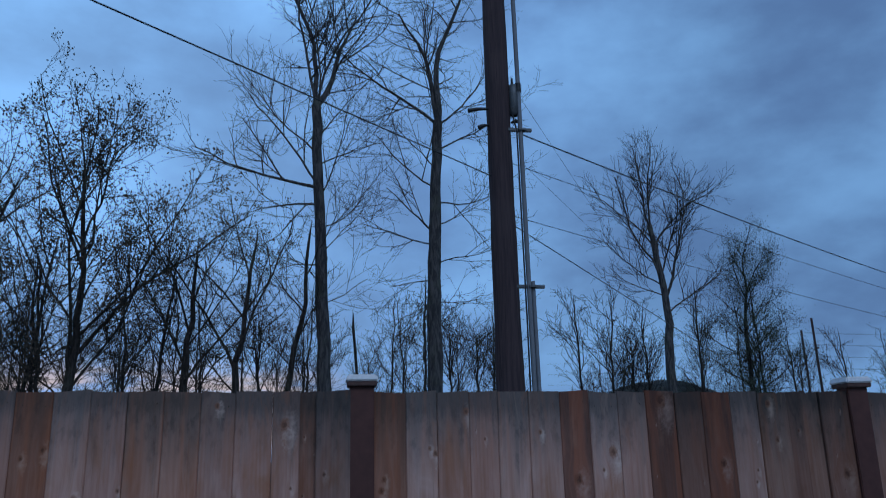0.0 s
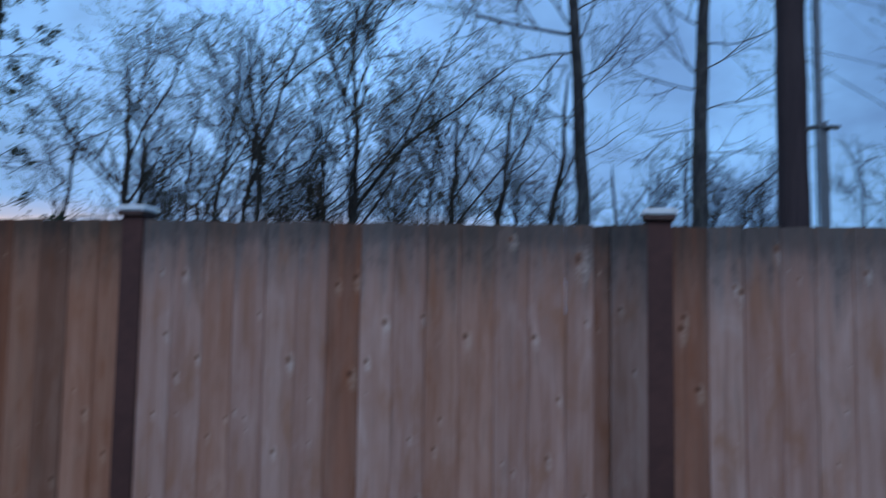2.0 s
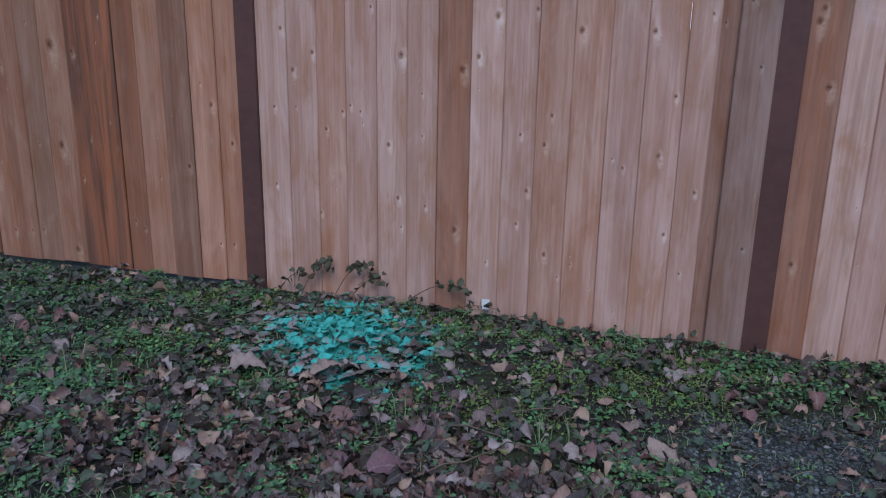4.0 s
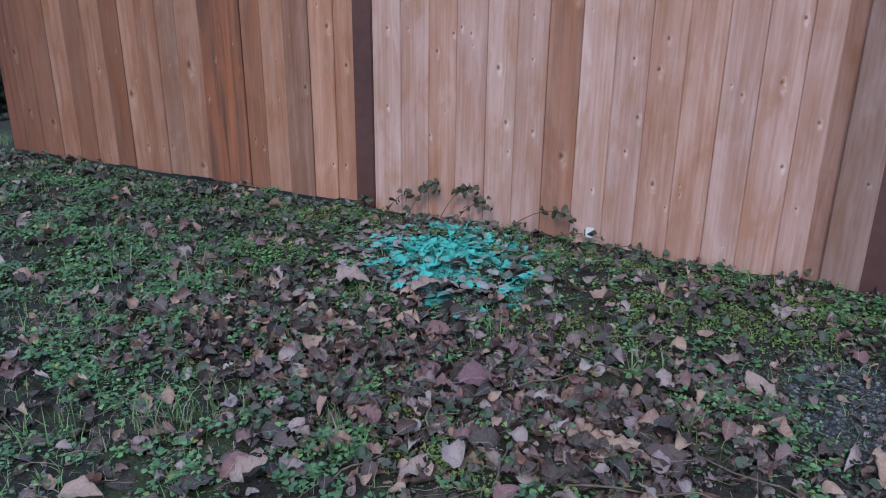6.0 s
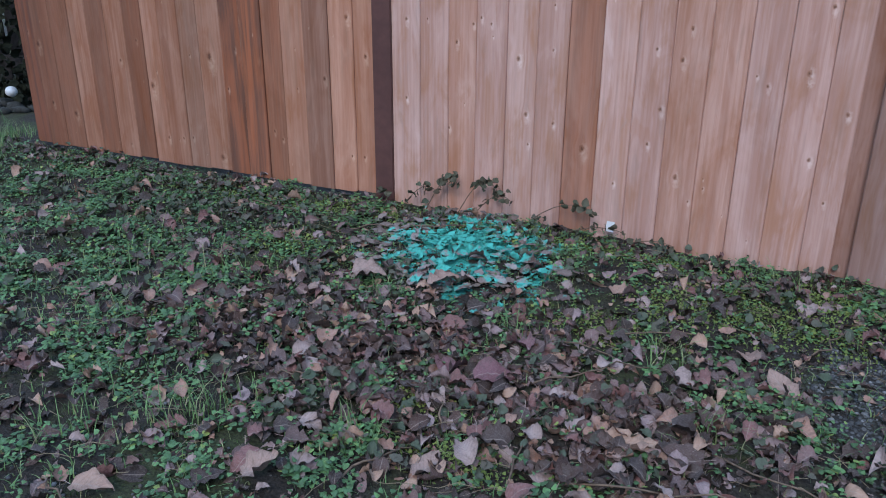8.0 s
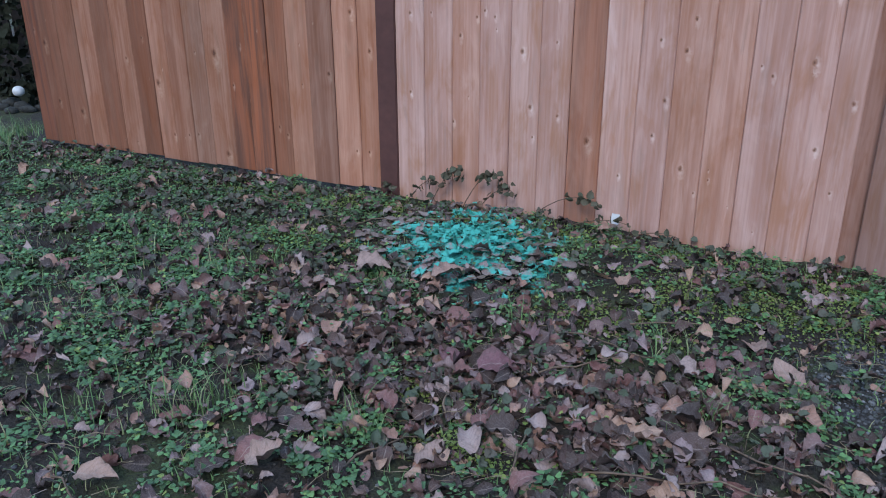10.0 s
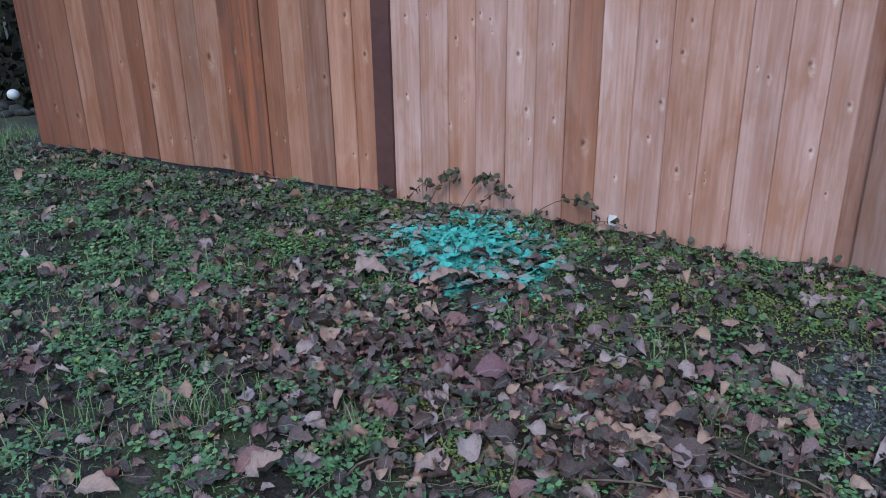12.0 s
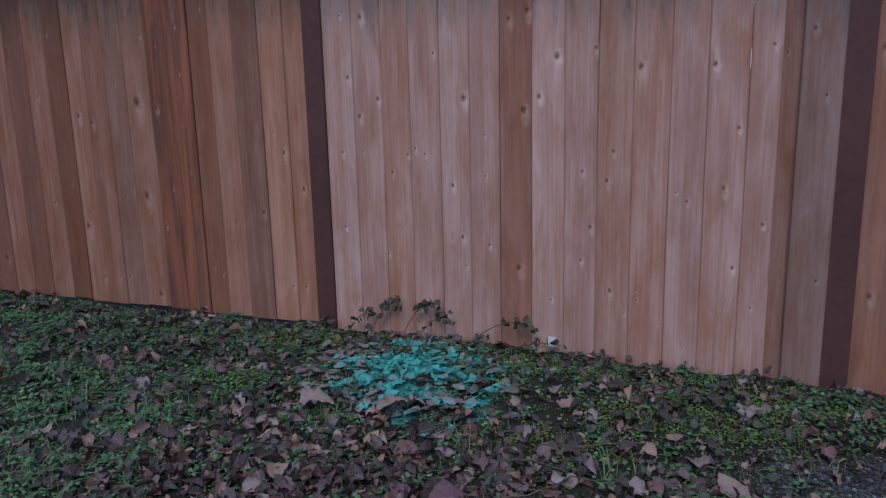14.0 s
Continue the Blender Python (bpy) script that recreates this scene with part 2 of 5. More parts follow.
def leafy(name, stops, rough=0.6, vein=True, spec=0.35, mottle=0.55, sprayed=False):
    """Leaves whose hue comes from the object or from the island, with veins and mottling."""
    m, g = material(name)
    at = g.node("ShaderNodeTexCoord").outputs["Object"]
    geo = g.node("ShaderNodeNewGeometry")
    pick = g.math("FRACT", g.math("ADD", g.node("ShaderNodeObjectInfo").outputs["Random"],
                                  g.math("MULTIPLY", geo.outputs["Random Per Island"], 7.31)))
    colour = g.ramp(pick, stops, "CONSTANT" if len(stops) > 8 else "LINEAR")
    spot = g.noise(geo.outputs["Position"], 55.0, 4.0, 0.65)
    if vein:
        lu, lv, lw = g.split(blade_place(g))
        side = g.math("ABSOLUTE", lv)
        rib = g.step(side, 0.07, 0.02)
        ribs = g.step(g.math("SINE", g.math("MULTIPLY", g.math("SUBTRACT", lu, g.math("MULTIPLY", side, 0.22)), 52.0)), 0.55, 0.95)
        margin = g.step(g.math("ADD", side, g.math("MULTIPLY", spot, 0.8)), 0.95, 1.45)
        colour = g.mix(g.math("MULTIPLY", margin, 0.55), colour, g.mix(0.6, colour, (0.05, 0.03, 0.02)))
        colour = g.mix(g.math("MULTIPLY", ribs, 0.30), colour, g.mix(0.5, colour, (0.03, 0.02, 0.015)))
        colour = g.mix(g.math("MULTIPLY", rib, 0.5), colour, (0.30, 0.22, 0.18))
    colour = g.mix(g.step(spot, 0.45, 0.72, 0, mottle), colour, g.mix(0.65, colour, (0.02, 0.015, 0.012)))
    fine = g.noise(geo.outputs["Position"], 260.0, 3.0, 0.6)
    colour = g.mix(g.step(fine, 0.4, 0.75, 0, 0.3), colour, g.mix(0.4, colour, (0.5, 0.42, 0.38)) if vein else g.mix(0.5, colour, (0.02, 0.03, 0.01)))
    if sprayed:
        colour = oversprayed(g, geo.outputs["Position"], colour, fine)
    g.surface(colour, rough, normal=g.bump(g.math("ADD", spot, fine), 0.6, 0.005), spec=spec)
    return m


def soil():
    m, g = material("damp ground")
    pos = g.node("ShaderNodeNewGeometry").outputs["Position"]
    px, py, pz = g.split(pos)
    crumb, clod = g.noise(pos, 120.0, 5.0, 0.7), g.noise(pos, 18.0, 5.0, 0.6)
    colour = g.mix(g.step(crumb, 0.3, 0.7), (0.012, 0.009, 0.007), (0.055, 0.042, 0.033))
    colour = g.mix(g.step(clod, 0.5, 0.7, 0, 0.6), colour, (0.035, 0.026, 0.02))
    # moss in patches
    moss = g.math("MULTIPLY", g.step(g.noise(pos, 2.6, 5.0, 0.65), 0.47, 0.60), g.step(crumb, 0.25, 0.6))
    colour = g.mix(g.math("MULTIPLY", moss, 0.6), colour, g.mix(crumb, (0.018, 0.03, 0.008), (0.08, 0.105, 0.028)))
    # the gravel drive
    ox, oy = g.math("DIVIDE", g.math("SUBTRACT", px, 0.5), 0.87), g.math("DIVIDE", g.math("SUBTRACT", py, 2.59), 0.48)
    edge = g.math("ADD", g.math("SQRT", g.math("ADD", g.math("POWER", ox, 2.0), g.math("POWER", oy, 2.0))), g.math("MULTIPLY", g.noise(pos, 4.0, 4.0), 0.8))
    drive = g.step(edge, 1.5, 1.25)
    grit = g.node("ShaderNodeTexVoronoi", Vector=pos, Scale=70.0)
    stones = g.mix(g.node("ShaderNodeSeparateColor", Color=grit.outputs["Color"]).outputs[0], (0.045, 0.045, 0.047), (0.16, 0.155, 0.15))
    stones = g.mix(g.step(grit.outputs["Distance"], 0.35, 0.6), stones, (0.03, 0.027, 0.025))
    colour = g.mix(g.math("MULTIPLY", drive, 0.8), colour, stones)
    # overspray of the marking paint
    colour = oversprayed(g, pos, colour, crumb)
    # pasture and leaf mould farther off
    far = g.noise(pos, 0.25, 4.0)
    field = g.step(py, 7.0, 10.0)
    colour = g.mix(field, colour, g.mix(far, (0.035, 0.045, 0.02), (0.085, 0.07, 0.045)))
    height = g.math("ADD", g.math("MULTIPLY", crumb, 0.5), clod)
    g.surface(colour, 0.88, normal=g.bump(height, 1.0, 0.025), spec=0.25)
    return m


CEDAR = wood_planks()
BARK_GREY = bark("furrowed grey bark", (0.034, 0.032, 0.033), (0.10, 0.09, 0.088))
BARK_DARK = bark("dark wet bark", (0.018, 0.015, 0.014), (0.05, 0.042, 0.038), 22.0)
TWIG = bark("twig bark", (0.02, 0.017, 0.016), (0.045, 0.037, 0.033), 40.0)
POLE = pole_wood()
POST = plain("dark brown stain", (0.088, 0.034, 0.027), 0.65, spread=0.16, scale=14, relief=0.1)
CAP_WHITE = plain("weathered white paint", (0.62, 0.60, 0.60), 0.5, spread=0.12, scale=60)
CAP_BROWN = plain("brown cap trim", (0.085, 0.042, 0.034), 0.55)
METAL = plain("galvanised steel", (0.10, 0.105, 0.11), 0.55, 0.5, 0.2, 60)
CONDUIT = plain("grey plastic conduit", (0.17, 0.18, 0.20), 0.6, 0.0, 0.12, 40)
BLACK = plain("black cable sheath", (0.02, 0.02, 0.022), 0.5, spread=0.3)
NAIL = plain("rusty nail head", (0.05, 0.03, 0.02), 0.6, 0.5)
FALLEN = leafy("fallen leaf", [(0.0, (0.31, 0.155, 0.11)), (0.09, (0.032, 0.017, 0.013)), (0.20, (0.36, 0.20, 0.135)), (0.27, (0.075, 0.036, 0.028)), (0.40, (0.26, 0.165, 0.155)),
                               (0.48, (0.038, 0.021, 0.018)), (0.58, (0.19, 0.075, 0.065)), (0.67, (0.10, 0.055, 0.05)), (0.78, (0.31, 0.21, 0.185)), (0.85, (0.055, 0.030, 0.024)), (0.94, (0.17, 0.09, 0.08))], sprayed=True)
PALE_LEAF = leafy("pale tan leaf", [(0.0, (0.32, 0.18, 0.13)), (1.0, (0.27, 0.175, 0.15))], mottle=0.5)
RED_LEAF = leafy("wine red leaf", [(0.0, (0.15, 0.05, 0.055)), (1.0, (0.19, 0.085, 0.085))], mottle=0.5)
ORANGE_LEAF = leafy("rust orange leaf", [(0.0, (0.34, 0.10, 0.05)), (1.0, (0.30, 0.12, 0.06))], mottle=0.3)
GREEN = leafy("green weed leaf", [(0.0, (0.03, 0.075, 0.03)), (0.35, (0.085, 0.20, 0.072)), (0.6, (0.035, 0.09, 0.04)), (0.93, (0.11, 0.25, 0.085)), (1.0, (0.22, 0.25, 0.06))], 0.55, False, sprayed=True)
DARK_GREEN = leafy("dull bramble leaf", [(0.0, (0.04, 0.06, 0.032)), (0.5, (0.07, 0.08, 0.05)), (1.0, (0.085, 0.07, 0.052))], 0.6, False, sprayed=True)
MOSS = leafy("yellow green moss", [(0.0, (0.085, 0.13, 0.03)), (1.0, (0.17, 0.21, 0.055))], 0.85, False, sprayed=True)
GRASS = leafy("grass blade", [(0.0, (0.07, 0.16, 0.05)), (0.6, (0.13, 0.24, 0.08)), (1.0, (0.28, 0.25, 0.13))], 0.55, False, sprayed=True)
PAINTED = leafy("paint spattered leaf", [(0.0, (0.17, 0.11, 0.09)), (0.5, (0.28, 0.22, 0.20)), (1.0, (0.11, 0.07, 0.055))], 0.65, True, 0.2, sprayed=True)
STONE = leafy("gravel stone", [(0.0, (0.04, 0.04, 0.042)), (0.6, (0.09, 0.088, 0.087)), (1.0, (0.20, 0.195, 0.19))], 0.8, False)
SOIL = soil()
PAPER = plain("white paper tag", (0.5, 0.49, 0.47), 0.7, spread=0.06)
# stone colour holds the shade of the corner past the fence
SHADED_STONE = plain("stone darkened for shade", (0.028, 0.027, 0.023), 0.95, spread=0.6)
WHITE_PLASTIC = plain("white plastic", (0.46, 0.45, 0.43), 0.5, spread=0.12, scale=12)
# board colour lowered to carry the same corner's shade
SHADED_BOARD = plain("old board darkened for shade", (0.028, 0.022, 0.019), 0.9, spread=0.5, scale=25, relief=0.5)
CLOD = leafy("earth crumb", [(0.0, (0.02, 0.015, 0.012)), (0.7, (0.055, 0.042, 0.033)), (1.0, (0.13, 0.11, 0.095))], 0.85, False, 0.2)
WITHERED = leafy("withered bramble leaf", [(0.0, (0.10, 0.085, 0.055)), (0.5, (0.075, 0.08, 0.05)), (1.0, (0.13, 0.09, 0.06))], 0.75, False, 0.2)
# leaf colour near black, standing in for shade on the added ivy
SHADED_IVY = leafy("ivy leaf darkened for shade", [(0.0, (0.010, 0.012, 0.008)), (1.0, (0.022, 0.024, 0.015))], 0.9, False, 0.08)
STRAW = leafy("straw", [(0.0, (0.12, 0.075, 0.05)), (0.5, (0.25, 0.18, 0.11)), (1.0, (0.16, 0.12, 0.07))], 0.7, False)
STEM = plain("brown stem", (0.12, 0.075, 0.05), 0.75, spread=0.4, scale=60)
DEAD_LEAF = leafy("leaf left on the tree", [(0.0, (0.05, 0.035, 0.025)), (1.0, (0.09, 0.06, 0.04))], 0.8, False)
NEEDLE = leafy("dark evergreen spray", [(0.0, (0.02, 0.035, 0.02)), (1.0, (0.045, 0.06, 0.035))], 0.7, False)
MOUND = plain("dark heather bank", (0.035, 0.034, 0.03), 0.9, spread=0.5, scale=2.0)


# ---- mesh helpers ----
def mesh_of(name, verts, faces, mat, smooth=True):
    """A mesh from arrays; faces all have the same number of corners."""
    verts, faces = np.asarray(verts, float).reshape(-1, 3), np.asarray(faces, int)
    me = bpy.data.meshes.new(name)
    n, k = faces.shape
    me.vertices.add(len(verts))
    me.vertices.foreach_set("co", verts.ravel())
    me.loops.add(n * k)
    me.loops.foreach_set("vertex_index", faces.ravel())
    me.polygons.add(n)
    me.polygons.foreach_set("loop_start", np.arange(0, n * k, k))
    me.polygons.foreach_set("use_smooth", np.full(n, smooth))
    me.update(calc_edges=True)
    me.validate()
    me.materials.append(mat)
    return me


def part(name, me, parent, label="", m=None):
    """One mesh object under a thing or under a part."""
    ob = new(name, me)
    ob.parent = parent
    if m is not None:
        ob.matrix_local = m
    if label:
        ob["label"] = label
    return ob


def thing(name, label, category, m=None, group="", kind="", me=None):
    ob = new(name, me)
    if m is not None:
        ob.matrix_world = m
    return tagged(ob, label, category, group, kind)


def from_bm(name, bm, mat, smooth=False):
    me = bpy.data.meshes.new(name)
    bm.normal_update()
    bm.to_mesh(me)
    bm.free()
    me.materials.append(mat)
    for p in me.polygons:
        p.use_smooth = smooth
    return me


def block(name, size, mat, bevel=0.004, taper=1.0):
    """A bevelled box standing on its local origin."""
    bm = bmesh.new()
    bmesh.ops.create_cube(bm, size=1.0)
    for v in bm.verts:
        s = taper if v.co.z > 0 else 1.0
        v.co = Vector((v.co.x * size[0] * s, v.co.y * size[1] * s, (v.co.z + 0.5) * size[2]))
    if bevel:
        bmesh.ops.bevel(bm, geom=list(bm.edges), offset=bevel, segments=2, affect="EDGES")
    return from_bm(name, bm, mat)


def tubes(lines, sides):
    """Tapered tubes along many lines; a line is (points, radii). Returns verts and quads."""
    by_len, verts, faces, base = {}, [], [], 0
    for pts, rad in lines:
        by_len.setdefault(len(pts), []).append((pts, rad))
    ang = np.arange(sides) * TAU / sides
    for n, group in by_len.items():
        p = np.array([l[0] for l in group], float)
        r = np.array([l[1] for l in group], float)
        d = np.gradient(p, axis=1)
        d /= np.linalg.norm(d, axis=2, keepdims=True) + 1e-9
        ref = np.where(np.abs(d[:, :1, 2:3]) > 0.8, np.array([1.0, 0.15, 0.0]), np.array([0.1, 0.0, 1.0]))
        u = np.cross(d, np.broadcast_to(ref, d.shape))
        u /= np.linalg.norm(u, axis=2, keepdims=True) + 1e-9
        v = np.cross(d, u)
        ring = p[:, :, None] + r[:, :, None, None] * (u[:, :, None] * np.cos(ang)[:, None] + v[:, :, None] * np.sin(ang)[:, None])
        m = len(group)
        verts.append(ring.reshape(-1, 3))
        idx = base + np.arange(m * n * sides).reshape(m, n, sides)
        nxt = np.roll(idx, -1, axis=2)
        faces.append(np.stack([idx[:, :-1], nxt[:, :-1], nxt[:, 1:], idx[:, 1:]], axis=-1).reshape(-1, 4))
        base += m * n * sides
    return np.concatenate(verts), np.concatenate(faces)


def tube_mesh(name, lines, sides, mat):
    return mesh_of(name, *tubes(lines, sides), mat)


def ground_z(x, y):
    """The lie of the land: nearly level along the fence, falling a little to the drive, rising gently behind."""
    f, b = min(1.0, max(0.0, (x + 1.6) / 1.9)), min(1.0, max(0.0, (y - 4.5) / 55))
    return 0.078 - 0.052 * f * f * (3 - 2 * f) - (0.012 if x < -2.6 else 0.0) + 1.42 * b * (2 - b)


def land(x, y):
    """Height at which a trunk or pole enters the ground."""
    return round(ground_z(x, y) - 0.12, 3)


def rough_z(x, y):
    near = 1.0 if -9 < x < 4 and -1.5 < y < 3.7 else 0.3
    p = Vector((x, y, 0.0))
    return ground_z(x, y) - 0.018 + near * (0.030 * noise.noise(p * 2.1) + 0.016 * noise.noise(p * 7.0) + 0.008 * noise.noise(p * 23.0))


# ---- ground: one sheet to the horizon ----
def spaced(lo, hi, step, reach):
    inner = list(np.arange(lo, hi + 1e-6, step))
    d, up, down = step, [hi], [lo]
    while up[-1] < reach:
        d *= 1.28
        up.append(up[-1] + d)
        down.append(down[-1] - d)
    return np.array(sorted(down[1:] + inner + up[1:]))


gx, gy = spaced(-6.2, 1.4, 0.034, 1800), spaced(0.6, 3.8, 0.035, 1800)
gv = [(x, y, rough_z(x, y)) for y in gy for x in gx]
idx = np.arange(len(gx) * len(gy)).reshape(len(gy), len(gx))
gf = np.stack([idx[:-1, :-1], idx[:-1, 1:], idx[1:, 1:], idx[1:, :-1]], -1).reshape(-1, 4)
thing("ground", "damp earth with moss, gravel and leaf mould", "ground", kind="structure", me=mesh_of("ground", gv, gf, SOIL))

# a dark bank far behind the fence
bx, by = np.linspace(-1, 1, 40), np.linspace(-1, 1, 20)
bank = [(7.2 * x, 5.0 * y, 4.55 * max(0.0, 1 - (abs(x) ** 2.2) - y * y) ** 0.8 + 0.25 * noise.noise(Vector((5 * x, 5 * y, 3)))) for y in by for x in bx]
idx = np.arange(800).reshape(20, 40)
bf = np.stack([idx[:-1, :-1], idx[:-1, 1:], idx[1:, 1:], idx[1:, :-1]], -1).reshape(-1, 4)
thing("bank", "low dark overgrown bank behind the trees", "bank", pose(20.2, 45.16, 1.16), kind="structure", me=mesh_of("bank", bank, bf, MOUND))


# ---- the fence ----
FENCE_Y = 3.6          # face of the planks
TOP = lambda x: 1.856 - 0.012 * x
POSTS = (-2.428, -0.004, 2.465)
fence = thing("wooden_fence", "six-foot cedar plank fence with dark brown posts and pale caps", "fence", pose(0, FENCE_Y, 0))


def plank_mesh(width, height, seed):
    """A sawn board: eased edges, a slight wander along its length."""
    r = random.Random(seed)
    n, thick, ease = 9, 0.019, 0.0042
    phase, amp = r.uniform(0, TAU), r.uniform(0.0003, 0.0010)
    cup = r.uniform(-0.0025, 0.0025)
    slope = r.uniform(-0.006, 0.006)
    verts = []
    for i in range(n):
        f = i / (n - 1)
        wob = amp * math.sin(phase + 5 * f)
        zt = height * f
        hw = width / 2
        row = [(-hw, ease), (-hw + ease, 0), (-hw * 0.33, cup), (hw * 0.33, cup), (hw - ease, 0), (hw, ease), (hw, thick), (-hw, thick)]
        for x, y in row:
            verts.append((x + wob, y, zt + (slope * x / hw if i == n - 1 else 0)))
    k = 8
    faces = [(i * k + j, i * k + (j + 1) % k, (i + 1) * k + (j + 1) % k, (i + 1) * k + j) for i in range(n - 1) for j in range(k)]
    t = (n - 1) * k
    faces += [(t + 0, t + 1, t + 2, t + 7), (t + 2, t + 3, t + 6, t + 7), (t + 3, t + 4, t + 5, t + 6)]
    faces += [(7, 2, 1, 0), (7, 6, 3, 2), (6, 5, 4, 3)]
    return mesh_of("plank", verts, faces, CEDAR, smooth=False)


# tints of the single boards
HUES = {"p": (1.0, 1.0, 1.0), "l": (1.07, 1.12, 1.14), "o": (0.95, 0.87, 0.80), "O": (0.78, 0.66, 0.57), "g": (0.60, 0.62, 0.63),
        "d": (0.66, 0.60, 0.56), "D": (0.72, 0.64, 0.62), "R": (1.0, 0.92, 0.88), "w": (0.98, 0.86, 0.77), "y": (1.10, 1.0, 0.92), "b": (0.82, 0.80, 0.76)}
# seams between boards along the fence, bay by bay, and a hue for each board
BAYS = [
    ([-5.17, -5.03, -4.86, -4.69, -4.535, -4.375, -4.215, -4.075, -3.94, -3.79, -3.645, -3.48, -3.335, -3.19, -3.06, -2.912, -2.755, -2.606, -2.475], "DOOwOwOywboRROodywO"),
    ([-2.38, -2.218, -2.064, -1.916, -1.762, -1.612, -1.466, -1.313, -1.161, -1.013, -0.860, -0.706, -0.557, -0.398, -0.278, -0.208, -0.05], "lpoplpOlpoopppdg"),
    ([0.045, 0.194, 0.338, 0.486, 0.622, 0.768, 0.919, 1.063, 1.204, 1.346, 1.493, 1.63, 1.777, 1.923, 2.077, 2.176, 2.26, 2.42], "OlppllDlpDdDlbdbd"),
    ([2.51 + 0.150 * i for i in range(17)], "pdloplpodplopldp"),
]
# knots by bay: place along the fence, height, half width
KNOTS = [
    [(-4.399, 1.636, 0.006), (-4.184, 1.649, 0.006), (-4.305, 1.295, 0.007), (-4.371, 1.154, 0.006), (-4.276, 0.665, 0.007), (-4.018, 1.179, 0.012), (-3.917, 1.14, 0.010),
     (-3.575, 1.254, 0.022), (-3.445, 1.222, 0.010), (-3.57, 0.731, 0.018), (-3.54, 0.15, 0.014), (-4.043, 0.53, 0.016), (-4.746, 0.297, 0.014), (-2.64, 0.983, 0.010),
     (-2.785, 0.666, 0.009), (-3.958, 0.223, 0.008), (-2.535, 0.795, 0.009), (-5.0, 0.72, 0.014), (-4.95, 0.35, 0.01)],
    [(-1.705, 0.838, 0.009), (-1.658, 0.585, 0.009), (-1.536, 0.887, 0.005), (-1.52, 0.557, 0.006), (-1.376, 0.453, 0.012), (-1.078, 0.918, 0.006), (-1.04, 0.666, 0.008), (-1.082, 0.509, 0.006),
     (-0.946, 0.374, 0.009), (-0.942, 1.009, 0.007), (-0.97, 0.879, 0.008), (-0.623, 0.797, 0.006), (-0.477, 0.859, 0.009), (-0.317, 0.711, 0.007), (-0.426, 0.517, 0.007), (-0.345, 0.343, 0.005),
     (-1.841, 0.986, 0.005), (-2.022, 0.895, 0.007), (-2.292, 0.989, 0.007), (-2.296, 0.608, 0.006), (-2.059, 0.481, 0.006), (-1.641, 0.444, 0.005), (-1.218, 0.309, 0.005)],
    [(-1.335, 1.628, 0.013), (-1.353, 1.193, 0.014), (-1.198, 1.427, 0.012), (-1.279, 1.252, 0.010), (-1.644, 1.25, 0.013), (-1.675, 1.498, 0.010), (-2.163, 1.639, 0.011), (-2.245, 1.356, 0.009),
     (-2.188, 1.167, 0.010), (-2.084, 1.251, 0.009), (-1.025, 1.455, 0.008), (-0.834, 1.371, 0.012), (-0.534, 1.373, 0.010), (-0.429, 1.112, 0.007), (-0.343, 1.715, 0.020), (-0.455, 1.608, 0.008),
     (-0.635, 1.80, 0.011), (-0.17, 1.499, 0.008), (-1.135, 1.67, 0.006), (-1.42, 1.595, 0.010)],
    [(0.473, 1.76, 0.014), (0.327, 1.577, 0.012), (1.165, 1.566, 0.020), (1.114, 1.486, 0.007), (1.42, 1.801, 0.026), (1.976, 1.776, 0.014), (2.005, 1.605, 0.010), (0.819, 1.662, 0.009),
     (2.352, 1.438, 0.018), (0.082, 1.421, 0.013), (0.094, 1.47, 0.010), (0.148, 1.17, 0.012), (0.103, 0.433, 0.010), (0.302, 1.6, 0.008), (0.102, 0.677, 0.010), (0.99, 1.446, 0.02), (1.71, 1.501, 0.016)],
]
KNOTS = [k for bay in KNOTS for k in bay]
kr = random.Random(11)
nail_mesh = tube_mesh("nail", [([(0, 0, 0), (0, -0.0015, 0)], [0.0035, 0.0030])], 8, NAIL)
